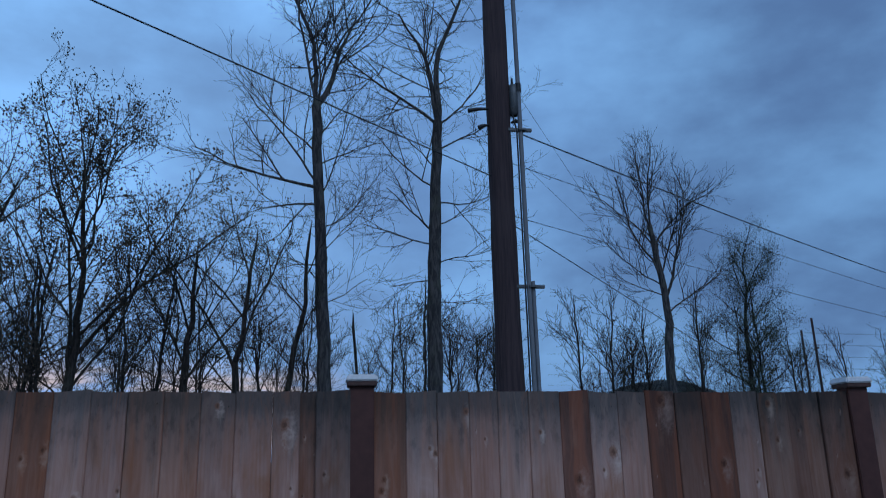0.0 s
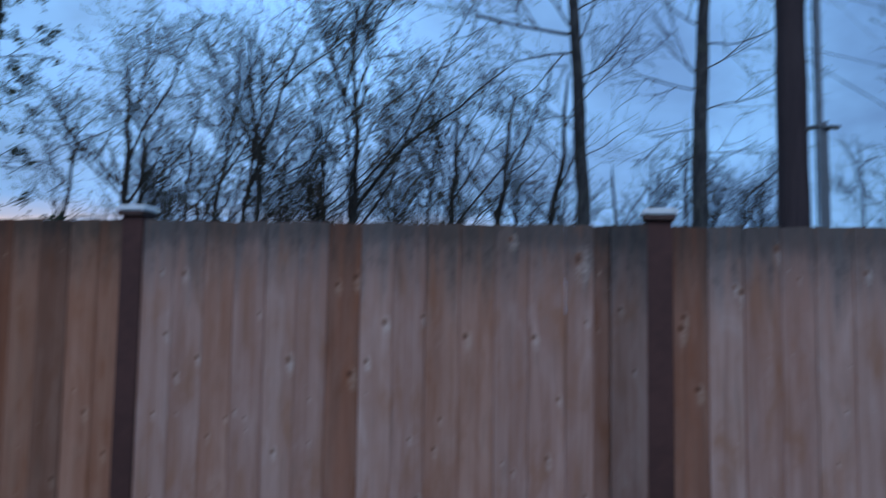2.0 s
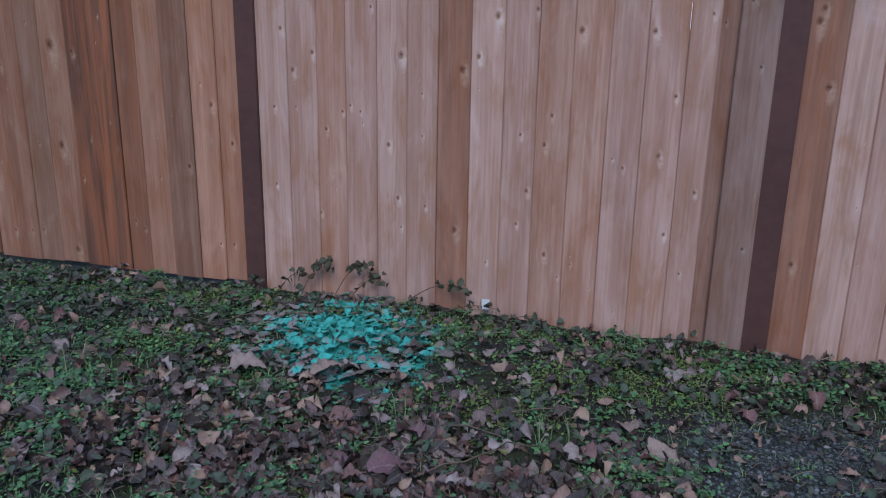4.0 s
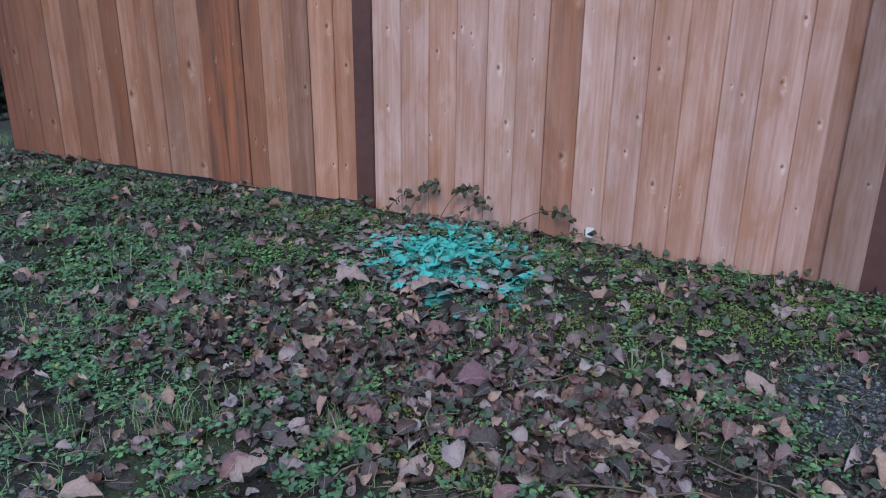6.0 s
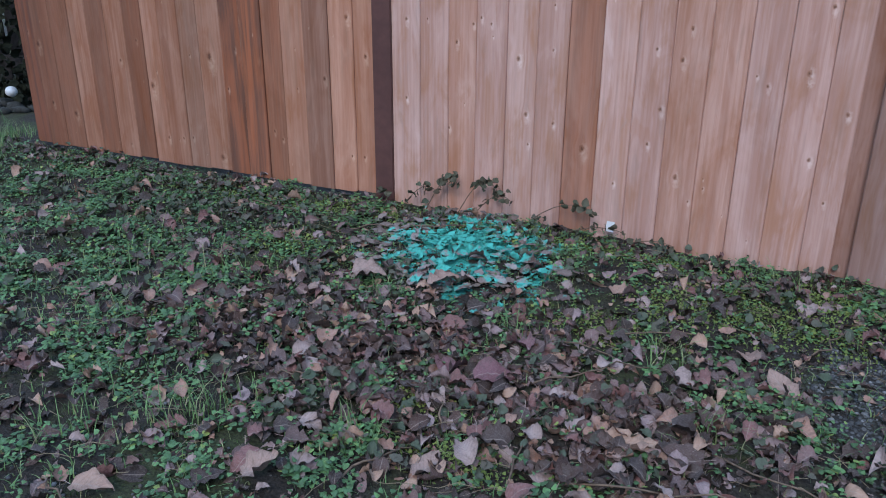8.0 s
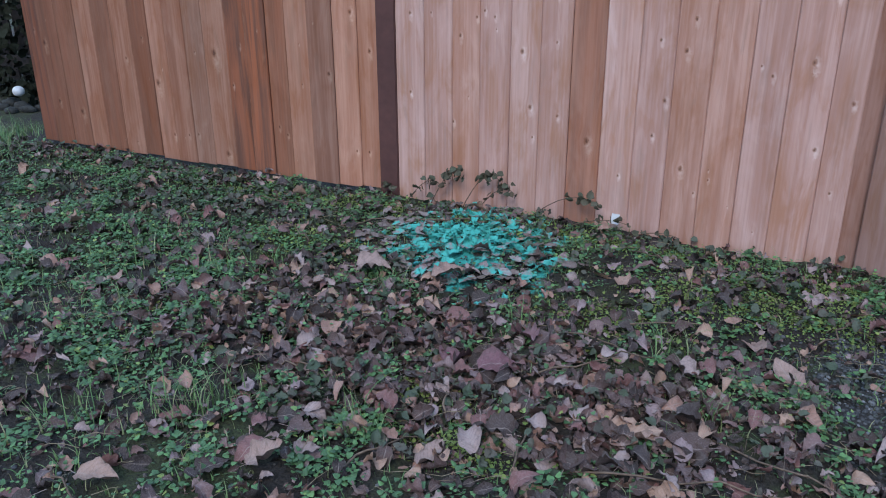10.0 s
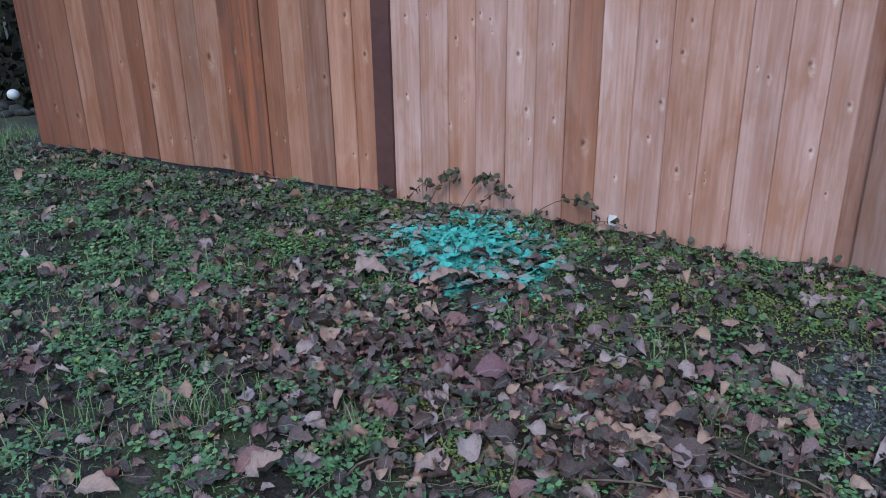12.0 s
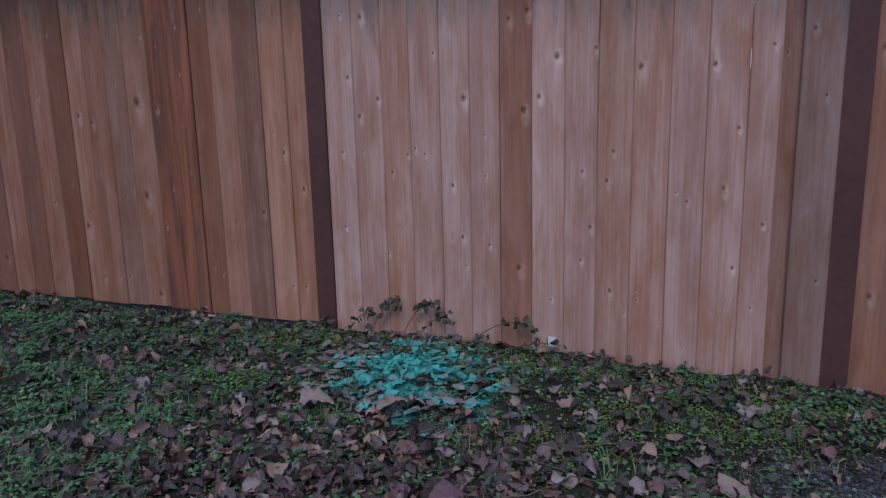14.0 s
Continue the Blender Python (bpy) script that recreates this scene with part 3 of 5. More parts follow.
for seams, hues in BAYS:
    for i in range(len(seams) - 1):
        x0, x1 = seams[i], seams[i + 1]
        w, xc = x1 - x0, (x0 + x1) / 2
        z0 = ground_z(xc, FENCE_Y) - (0.03 if xc > -2.4 else -0.008) + kr.uniform(-0.010, 0.006)
        h = TOP(xc) - z0 + kr.uniform(-0.004, 0.006)
        hue = hues[i % len(hues)]
        proud = -0.012 if hue == "g" and w < 0.2 else (0.022 if w < 0.1 else kr.uniform(-0.003, 0.003) * (2.2 if xc < -2.4 else 1.0))
        wide = w + 0.04 if w < 0.1 else w - 0.0004
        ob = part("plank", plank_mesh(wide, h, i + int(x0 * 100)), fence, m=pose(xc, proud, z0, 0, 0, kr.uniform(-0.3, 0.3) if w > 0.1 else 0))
        # k darkens boards in steps: the left bay's dimmer light put into the tint
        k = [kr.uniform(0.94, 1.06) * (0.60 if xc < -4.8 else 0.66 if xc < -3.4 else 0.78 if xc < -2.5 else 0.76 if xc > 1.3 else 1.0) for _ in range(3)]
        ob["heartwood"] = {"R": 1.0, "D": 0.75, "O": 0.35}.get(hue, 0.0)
        # the left bay's wood is browner as well
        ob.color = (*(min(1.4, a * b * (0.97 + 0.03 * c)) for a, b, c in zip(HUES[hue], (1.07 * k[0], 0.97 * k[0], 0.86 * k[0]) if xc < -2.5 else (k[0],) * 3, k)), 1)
        mine = [(a - xc, b - z0, 1.12 * c) for a, b, c in KNOTS if x0 < a < x1][:4]
        while len(mine) < 4:
            mine.append((kr.uniform(-0.4, 0.4) * w, kr.uniform(0.05, 1.75), kr.choice((0.0022, 0.003, 0.0045, 0.0065))))
        for key, val in zip(("knot_a", "knot_b", "knot_c", "knot_d"), mine):
            ob[key] = [float(v) for v in val]
        if w > 0.1:
            for sx in (-0.3, 0.3):
                part("nail", nail_mesh, ob, m=pose(sx * w, -0.0005, h - 0.055 + kr.uniform(-0.01, 0.01)))

cap_skirt = block("cap_skirt", (0.132, 0.132, 0.022), CAP_BROWN, 0.003)
cap_top = block("cap_top", (0.150, 0.150, 0.030), CAP_WHITE, 0.006, 0.86)
for px in POSTS:
    z0 = ground_z(px, FENCE_Y) - 0.06
    top = TOP(px) + 0.035
    post = part("post", block("post", (0.110, 0.09, top - z0), POST, 0.004), fence, "square post stained dark brown", pose(px, 0.031, z0, 0, 0, rng.uniform(-1, 1)))
    part("cap_skirt", cap_skirt, post, m=pose(0, 0, top - z0 - 0.012))
    part("cap", cap_top, post, "weathered white post cap", m=pose(0, 0, top - z0 + 0.010))


# ---- trees ----
def limb_line(p, d, length, r0, r1, n, wander, lift, r):
    pts, rad, d = [tuple(p)], [r0], d.normalized()
    p = Vector(p)
    for i in range(n):
        d = (d + Vector((r.gauss(0, wander), r.gauss(0, wander), r.gauss(0, wander) + lift))).normalized()
        p = p + d * (length / n)
        pts.append(tuple(p))
        rad.append(r0 + (r1 - r0) * (i + 1) / n)
    return pts, rad


def sprout(out, line, level, r, spec):
    """Side branches along a line, and on them in turn. out: lists of lines by level."""
    pts, rad = line
    total = sum(math.dist(a, b) for a, b in zip(pts, pts[1:]))
    count = max(1, int(spec["many"][level] * total + r.random()))
    for c in range(count):
        f = spec["bare"][level] + (1 - spec["bare"][level]) * (c + r.random()) / count
        s = min(f * (len(pts) - 1), len(pts) - 1.001)
        i = int(s)
        a, b = Vector(pts[i]), Vector(pts[i + 1])
        p, along = a.lerp(b, s - i), (b - a).normalized()
        side = Vector((r.gauss(0, 1), r.gauss(0, 1), r.gauss(0, 0.6)))
        side = (side - along * side.dot(along)).normalized()
        tilt = radians(r.uniform(*spec["angle"]))
        d = along * math.cos(tilt) + side * math.sin(tilt) + Vector((0, 0, spec["up"]))
        length = spec["long"][level] * (1.1 - 0.6 * f) * r.uniform(0.6, 1.25)
        r0 = max(spec["least"], min(rad[i] * 0.62, spec["thick"][level] * r.uniform(0.8, 1.2)))
        n = (5, 4, 3, 3)[level]
        new_line = limb_line(p, d, length, r0, max(spec["least"] * 0.7, r0 * 0.4), n, spec["wander"], spec["lift"], r)
        out[level].append(new_line)
        if level < spec["levels"] - 1:
            sprout(out, new_line, level + 1, r, spec)


def leaves_on(lines, count, size, r, spread=0.06):
    """Small folded leaves scattered along lines; verts and triangles."""
    verts, faces = [], []
    for _ in range(count):
        pts, _rad = lines[r.randrange(len(lines))]
        i = r.randrange(len(pts) - 1)
        p = Vector(pts[i]).lerp(Vector(pts[i + 1]), r.random()) + Vector((r.gauss(0, spread), r.gauss(0, spread), r.gauss(0, spread)))
        a = Vector((r.gauss(0, 1), r.gauss(0, 1), r.gauss(0, 1))).normalized() * size * r.uniform(0.6, 1.3)
        b = a.orthogonal().normalized() * a.length * 0.38
        c = a.cross(b).normalized() * a.length * 0.15
        k = len(verts)
        verts += [p, p + a * 0.5 + b + c, p + a, p + a * 0.5 - b + c]
        faces += [(k, k + 1, k + 2), (k, k + 2, k + 3)]
    return [tuple(v) for v in verts], faces


DEFAULT = dict(many=(2.2, 3.4, 5.0), bare=(0.15, 0.12, 0.1), long=(1.5, 0.75, 0.38), thick=(0.022, 0.011, 0.006), angle=(28, 62), up=0.10,
               wander=0.10, lift=0.05, least=0.0045, levels=3)


def tree(name, label, category, m, trunk, limbs, seed, spec=None, mat=BARK_GREY, leaf=0, leaf_size=0.05, leaf_mat=DEAD_LEAF, group="", spread=0.06):
    """A bare tree. trunk: (points, radii). limbs: (height, x, y, z reach, radius) from the trunk's line."""
    r, spec = random.Random(seed), {**DEFAULT, **(spec or {})}
    ob = thing(name, label, category, m, group)
    part("trunk", tube_mesh("trunk", [trunk], 12, mat), ob)
    levels = [[], [], [], []]
    tp, tr = trunk
    for h, lx, ly, lz, rad in limbs:
        i = max(k for k in range(len(tp) - 1) if tp[k][2] <= max(h, tp[0][2]))
        f = min(1.0, (h - tp[i][2]) / max(1e-6, tp[i + 1][2] - tp[i][2]))
        p = Vector(tp[i]).lerp(Vector(tp[i + 1]), f)
        reach = Vector((lx, ly, lz))
        d = reach.normalized()
        n = max(6, int(reach.length / 0.35))
        line = limb_line(p, Vector((d.x, d.y, d.z - 0.12)), reach.length * 1.2, rad * 0.64, 0.14 * rad + 0.003, n, 0.125, 0.045, r)
        part("limb", tube_mesh("limb", [line], 7, mat), ob)
        sprout(levels, line, 0, r, spec)
    for i, nm in enumerate(("branch", "small_branch", "twig")):
        if levels[i]:
            tagged(part(nm, tube_mesh(nm, levels[i], (5, 4, 3)[i], mat if i == 0 else TWIG), ob), kind="stuff")
    if leaf:
        lv, lf = leaves_on(levels[spec["levels"] - 1], leaf, leaf_size, r, spread)
        tagged(part("leaves", mesh_of("leaves", lv, lf, leaf_mat, False), ob, "small withered leaves still hanging on"), kind="stuff")
    return ob


def stem(points, r0, r1, n=14, wobble=0.03, seed=1):
    """A trunk line through a few turning points, with some unevenness."""
    r = random.Random(seed)
    P = [Vector(p) for p in points]
    out, rad = [], []
    for i in range(n + 1):
        s = i / n * (len(P) - 1)
        k = min(int(s), len(P) - 2)
        p = P[k].lerp(P[k + 1], s - k)
        out.append((p.x + r.gauss(0, wobble) * (i > 0), p.y + r.gauss(0, wobble) * (i > 0), p.z))
        rad.append((r0 + (r1 - r0) * i / n) * r.uniform(0.95, 1.06) * (1.25 if i == 0 else 0.3 if i == n and r1 < 0.05 else 1))
    return out, rad


CROWN = dict(many=(2.5, 3.6, 4.6), long=(1.9, 1.0, 0.46), thick=(0.020, 0.0105, 0.006), least=0.0042, angle=(25, 70), wander=0.11)
COTTON = "tall bare cottonwood with grey furrowed bark and forked crown"
# the two tall cottonwoods behind the pole
tree("cottonwood_tree", COTTON, "tree", pose(-0.0, 17.38, land(-0.0, 17.38)), stem([(0, 0, 0), (-0.02, 0, 3), (-0.15, 0, 6), (-0.3, 0, 9.2)], 0.17, 0.105, 18, 0.012, 3), [
    (9.2, -0.9, 0.2, 4.2, 0.06), (9.2, -0.35, -0.3, 5.5, 0.10), (9.15, 1.3, 0.2, 2.4, 0.115), (9.2, 0.5, 0.6, 5.0, 0.05), (9.1, -0.2, 0.5, 4.2, 0.04),
    (7.15, -2.4, -0.3, 0.75, 0.065), (6.75, -1.2, 0.2, 0.05, 0.05), (7.2, -1.7, 0.3, 3.4, 0.045), (8.0, -1.3, -0.5, 1.6, 0.035), (5.3, -0.75, 0.1, 0.1, 0.035),
    (7.7, 1.3, 0.2, 0.5, 0.03), (6.9, 0.9, -0.4, 1.4, 0.03), (6.2, 1.0, 0.5, 0.8, 0.025), (5.6, 0.8, 0.2, 0.9, 0.022), (4.9, -0.8, 0.4, 0.9, 0.022),
    (4.4, 0.7, -0.2, 0.7, 0.02), (3.8, -0.8, -0.2, 0.6, 0.02), (8.4, 0.8, 0.4, 1.5, 0.03)], 21, CROWN)
tree("cottonwood_tree", COTTON, "tree", pose(2.57, 18.49, land(2.57, 18.49)), stem([(0, 0, 0), (0.02, 0, 4), (0.08, 0, 6.5), (0.22, 0, 9.4)], 0.205, 0.125, 18, 0.012, 4), [
    (9.4, -0.75, 0.3, 2.6, 0.12), (9.3, 0.45, -0.1, 3.9, 0.145), (9.3, -1.7, 0.1, 2.6, 0.07), (9.3, 1.2, 0.2, 1.0, 0.05), (9.2, 0.1, 0.7, 4.6, 0.05),
    (8.6, 1.6, 0.3, 0.9, 0.04), (7.6, -1.4, -0.3, 0.9, 0.04), (6.4, -1.1, 0.2, 0.8, 0.045), (6.1, -1.5, -0.2, 0.35, 0.035), (7.2, 1.5, -0.2, 0.2, 0.035),
    (6.6, 1.3, 0.3, 0.5, 0.03), (5.6, 1.2, -0.4, 0.5, 0.028), (5.2, -0.9, 0.4, 0.2, 0.025), (4.6, -1.0, 0.1, -0.2, 0.022), (4.7, 1.2, 0.2, 0.3, 0.025),
    (3.9, 1.1, -0.2, 0.1, 0.02), (8.1, -0.8, 0.6, 1.2, 0.03), (3.5, -0.7, 0.3, 0.3, 0.02)], 22, {**CROWN, "up": 0.04, "lift": 0.02})

# the alder thicket
ALDER = "bare dark alder with many leaning stems and a few withered leaves"
DENSE = dict(many=(3.0, 4.6, 6.0), long=(1.15, 0.65, 0.34), thick=(0.016, 0.009, 0.005), angle=(25, 75), wander=0.13)
tree("alder_tree", ALDER, "tree", pose(-4.69, 15.16, land(-4.69, 15.16)), stem([(0, 0, 0), (0.1, 0, 2.5), (0.15, 0, 4.2), (-0.1, 0, 7.4)], 0.13, 0.016, 14, 0.03, 5), [
    (3.0, 1.5, 0.3, 3.4, 0.06), (2.6, 0.7, -0.3, 4.2, 0.055), (2.4, 1.7, 0.3, 2.5, 0.045), (4.6, -0.7, 0.2, 2.6, 0.045), (5.2, 0.5, 0.4, 2.7, 0.04), (3.6, -1.3, -0.2, 2.0, 0.04),
    (5.8, -0.6, -0.3, 2.2, 0.03), (4.0, 1.2, 0.5, 1.7, 0.03), (6.0, 0.7, -0.2, 1.8, 0.025), (5.0, -1.1, 0.3, 1.8, 0.03), (6.8, -0.4, 0.1, 1.2, 0.02), (4.8, 1.0, -0.4, 2.4, 0.03), (3.4, 1.9, -0.2, 2.6, 0.035), (6.4, 0.3, 0.2, 1.7, 0.025), (2.2, -1.0, 0.2, 1.6, 0.03)], 31, DENSE, BARK_DARK, 9500, 0.05)
tree("alder_tree", ALDER, "tree", pose(-2.81, 16.27, land(-2.81, 16.27)), stem([(0, 0, 0), (0.05, 0, 3), (0.2, 0, 5.6)], 0.12, 0.016, 12, 0.03, 6), [
    (2.6, 0.9, 0.2, 2.2, 0.045), (2.9, -1.2, 0.1, 1.8, 0.045), (3.6, -0.6, -0.3, 2.4, 0.04), (3.3, 1.2, 0.4, 1.5, 0.035), (4.2, 0.5, 0.2, 1.9, 0.03), (2.2, 1.4, -0.2, 1.0, 0.03),
    (2.5, -1.3, 0.3, 0.8, 0.03)], 32, DENSE, BARK_DARK, 1300, 0.05)
tree("alder_tree", ALDER, "tree", pose(-1.78, 16.27, land(-1.78, 16.27)), stem([(0, 0, 0), (0.0, 0, 3), (0.35, 0, 5.9)], 0.105, 0.016, 12, 0.03, 7), [
    (2.8, -0.6, 0.2, 2.5, 0.05), (3.2, 0.9, 0.1, 2.4, 0.045), (3.9, -1.0, -0.2, 1.6, 0.035), (4.0, 0.8, 0.3, 1.4, 0.03), (4.6, -0.4, 0.1, 1.6, 0.03), (2.4, -1.1, 0.3, 1.2, 0.03)], 33, DENSE, BARK_DARK, 900, 0.05)
tree("alder_tree", ALDER, "tree", pose(-0.92, 17.38, land(-0.92, 17.38)), stem([(0, 0, 0), (0.1, 0, 2.4), (0.45, 0, 4.4), (0.55, 0, 6.3)], 0.09, 0.025, 12, 0.02, 8), [
    (3.6, 0.8, 0.2, 0.9, 0.03), (4.2, -0.7, 0.2, 1.2, 0.03), (5.0, 0.5, -0.2, 1.3, 0.025), (3.0, -0.8, 0.1, 0.8, 0.025)], 34, None, BARK_DARK)
tree("alder_tree", ALDER, "tree", pose(-8.76, 14.05, land(-8.76, 14.05)), stem([(0, 0, 0), (0.0, 0, 3.2), (-0.1, 0, 6.0)], 0.12, 0.016, 12, 0.03, 9), [
    (3.0, 1.3, 0.2, 1.6, 0.045), (3.4, -1.4, 0.1, 2.2, 0.05), (3.8, 1.1, -0.3, 2.0, 0.04), (4.2, -0.8, 0.3, 2.2, 0.035), (4.6, 0.5, 0.3, 2.0, 0.03), (3.2, -1.6, -0.2, 1.3, 0.04),
    (5.0, -0.4, 0.2, 1.6, 0.025)], 35, DENSE, BARK_DARK, 1500, 0.05)
for i, (tx, ty, lean, h, rad) in enumerate([(-7.59, 15.16, 0.5, 6.0, 0.075), (-7.23, 15.16, 1.4, 6.6, 0.07), (-8.79, 16.27, 0.3, 6.2, 0.06), (-7.43, 18.49, 0.2, 5.6, 0.06), (-6.6, 18.49, 0.5, 6.2, 0.06),
                                           (-5.88, 17.38, -0.3, 5.5, 0.06), (-5.36, 16.27, -0.4, 5.2, 0.06), (-3.82, 18.49, 0.4, 5.8, 0.06), (-10.57, 17.38, 0.3, 6.4, 0.07), (-9.93, 19.61, -0.2, 5.5, 0.06),
                                           (-11.86, 16.27, 0.5, 5.6, 0.06), (-6.08, 14.27, -0.5, 6.6, 0.08), (-6.81, 14.72, 0.5, 6.0, 0.07)]):
    q = random.Random(50 + i)
    tree("alder_sapling", "slender bare alder among the thicket", "tree", pose(tx, ty, land(tx, ty)), stem([(0, 0, 0), (lean * 0.3, 0, h * 0.5), (lean, 0.1, h)], rad, 0.018, 12, 0.03, 60 + i),
         [(h * q.uniform(0.3, 0.92), q.choice((-1, 1)) * q.uniform(0.4, 1.1), q.uniform(-0.5, 0.5), q.uniform(0.8, 1.9), q.uniform(0.02, 0.035)) for _ in range(8)],
         70 + i, DENSE, BARK_DARK, 350, 0.05, group="alder thicket")
# tall firs at the open end
for i, (tx, ty, h) in enumerate([(-14.24, 15.16, 13.0), (-13.47, 15.72, 11.5), (-12.84, 15.16, 10.5)]):
    q = random.Random(90 + i)
    tree("fir_tree", "tall thin fir with sparse dark needles", "tree", pose(tx, ty, land(tx, ty)), stem([(0, 0, 0), (0.15, 0, h * 0.5), (0.25, 0, h)], 0.13, 0.03, 14, 0.02, 95 + i),
         [(h * (0.25 + 0.045 * k), math.cos(k * 2.4) * (1.5 - 0.05 * k), math.sin(k * 2.4) * (1.5 - 0.05 * k), q.uniform(-0.1, 0.5), 0.025) for k in range(16)],
         97 + i, dict(many=(2.5, 2.5, 3.0), long=(0.7, 0.4, 0.25), up=-0.05, lift=0.0), BARK_DARK, 3200 if i < 2 else 900, 0.07, NEEDLE, "firs")

# the lone tree and the leafy one towards the drive
tree("cottonwood_tree", "mid-sized bare cottonwood with upswept crown", "tree", pose(13.22, 28.49, land(13.22, 28.49)), stem([(0, 0, 0), (0.0, 0, 3.5), (0.1, 0, 6.3), (-0.3, 0, 9.5)], 0.22, 0.10, 14, 0.03, 10), [
    (6.2, 1.2, 0.3, 4.6, 0.10), (7.3, -1.8, 0.2, 3.4, 0.08), (8.0, 0.8, -0.3, 4.2, 0.08), (9.4, -0.5, 0.2, 3.2, 0.07), (9.3, 0.6, 0.3, 3.0, 0.07), (5.9, 2.6, 0.2, 0.9, 0.06),
    (7.0, -1.9, -0.4, 1.6, 0.05), (8.6, -1.2, 0.3, 2.9, 0.06), (7.4, 1.9, 0.4, 3.6, 0.06), (6.6, -1.4, 0.4, 1.0, 0.04)], 41, dict(many=(2.8, 3.8, 5.0), long=(1.7, 0.95, 0.55), thick=(0.024, 0.012, 0.007), least=0.0055, angle=(20, 55)))
tree("poplar_tree", "dense bushy poplar with dull leaves still on", "tree", pose(19.11, 32.94, land(19.11, 32.94)), stem([(0, 0, 0), (0, 0, 4), (0.3, 0, 9.3)], 0.18, 0.03, 14, 0.04, 11),
     [(1.2 + 0.36 * k, math.cos(k * 2.4) * max(0.5, 2.5 - 0.1 * k), math.sin(k * 2.4) * max(0.5, 2.5 - 0.1 * k), 1.3 + 0.02 * k, 0.05) for k in range(21)], 42,
     dict(many=(2.2, 2.8, 3.2), long=(1.2, 0.7, 0.45), thick=(0.03, 0.016, 0.009), least=0.0065), BARK_DARK, 52000, 0.05, NEEDLE, spread=0.22)

# far bare trees along the skyline, a few kinds repeated
kinds = []
for i in range(3):
    q = random.Random(120 + i)
    h = (6.8, 7.8, 5.6)[i]
    kinds.append(tree("far_bare_tree", "bare tree in the far hedgerow", "tree", pose((-0.6, 3.2, 4.9)[i], (33, 36.3, 30.8)[i], land(0, (33, 36.3, 30.8)[i])),
                      stem([(0, 0, 0), (0.1, 0, h * 0.5), (0.2, 0, h)], 0.075, 0.018, 12, 0.04, 125 + i),
                      [(h * q.uniform(0.15, 0.9), q.uniform(-1.2, 1.2), q.uniform(-1, 1), q.uniform(0.8, 1.9), q.uniform(0.022, 0.042)) for _ in range(15)], 130 + i,
                      dict(many=(2.2, 2.6, 3.0), long=(1.3, 0.8, 0.5), thick=(0.026, 0.014, 0.009), least=0.0075), BARK_DARK, 200, 0.06, group="far hedgerow"))
fr = random.Random(5)
for i in range(46):
    fx = -24 + 58.5 * (i + fr.random()) / 46
    fy = fr.uniform(29.6, 44)
    if 1.1 < fx / fy * 33 < 1.8:
        fy += 12
    copy_thing(kinds[i % 3], pose(fx, fy, land(fx, fy), 0, 0, fr.uniform(0, 360)))
for i in range(5):
    copy_thing(kinds[(0, 2, 2)[i % 3]], pose(-15 + 13.5 * (i + fr.random()) / 5, fr.uniform(20.7, 27.4), land(0, 24) - fr.random(), 0, 0, fr.uniform(0, 360)))
for fx, fy in ((31.78, 29.6), (30.08, 34.05), (34.84, 36.27), (28.79, 39.6)):
    copy_thing(kinds[1], pose(fx, fy, land(fx, fy) - 0.9, 0, 0, fr.uniform(0, 360)))
thing("snag", "broken dead stub of a small trunk", "tree", pose(0.89, 19.61, land(0.89, 19.61)), me=tube_mesh("snag", [stem([(0, 0, 0), (-0.05, 0, 2.5), (-0.2, 0, 4.55)], 0.045, 0.034, 10, 0.01, 77)], 8, BARK_DARK))


# ---- utility pole, its fittings and the wires ----
pole = thing("utility_pole", "tall tarred wooden utility pole with grey conduit", "utility pole", pose(2.27, 9.94, land(2.27, 9.94)))
part("shaft", tube_mesh("shaft", [stem([(0, 0, 0), (0, 0, 12.5)], 0.195, 0.135, 24, 0.0, 2)], 28, POLE), pole)
part("conduit", tube_mesh("conduit", [([(0.30, -0.10, 0), (0.29, -0.10, 3.0), (0.28, -0.10, 6.4), (0.26, -0.10, 9.6)], [0.032] * 4)], 14, CONDUIT), pole, "grey plastic conduit")
part("conduit", tube_mesh("conduit", [([(0.37, -0.08, 0), (0.36, -0.08, 2.0), (0.35, -0.08, 3.62)], [0.028] * 3)], 14, CONDUIT), pole, "grey plastic conduit")
part("conduit_collar", tube_mesh("conduit_collar", [([(0.28, -0.10, 6.35), (0.28, -0.10, 6.48)], [0.042, 0.042])], 14, BLACK), pole)
part("thin_cable", tube_mesh("thin_cable", [([(0.22, -0.12, 0), (0.235, -0.12, 3), (0.225, -0.12, 5.75), (0.18, -0.1, 6.0)], [0.012] * 4)], 8, BLACK), pole)
for bz, bl in ((5.75, 0.34), (3.52, 0.40)):
    arm = part("standoff_bracket", block("standoff_bracket", (bl, 0.05, 0.045), METAL, 0.004), pole, m=pose(0.10 + bl / 2, -0.10, bz))
    part("strap", block("strap", (0.11, 0.11, 0.03), METAL, 0.003), arm, m=pose(0.03, 0, 0.008))
can = part("junction_can", tube_mesh("junction_can", [([(0.215, -0.06, 6.0), (0.215, -0.06, 6.03), (0.215, -0.06, 6.42), (0.215, -0.06, 6.47), (0.215, -0.06, 6.471)], [0.05, 0.075, 0.075, 0.06, 0.001])], 16, METAL), pole, "grey metal can")
part("bushing", tube_mesh("bushing", [([(0.205, -0.06, 6.47), (0.205, -0.06, 6.58)], [0.022, 0.014])], 10, BLACK), can)
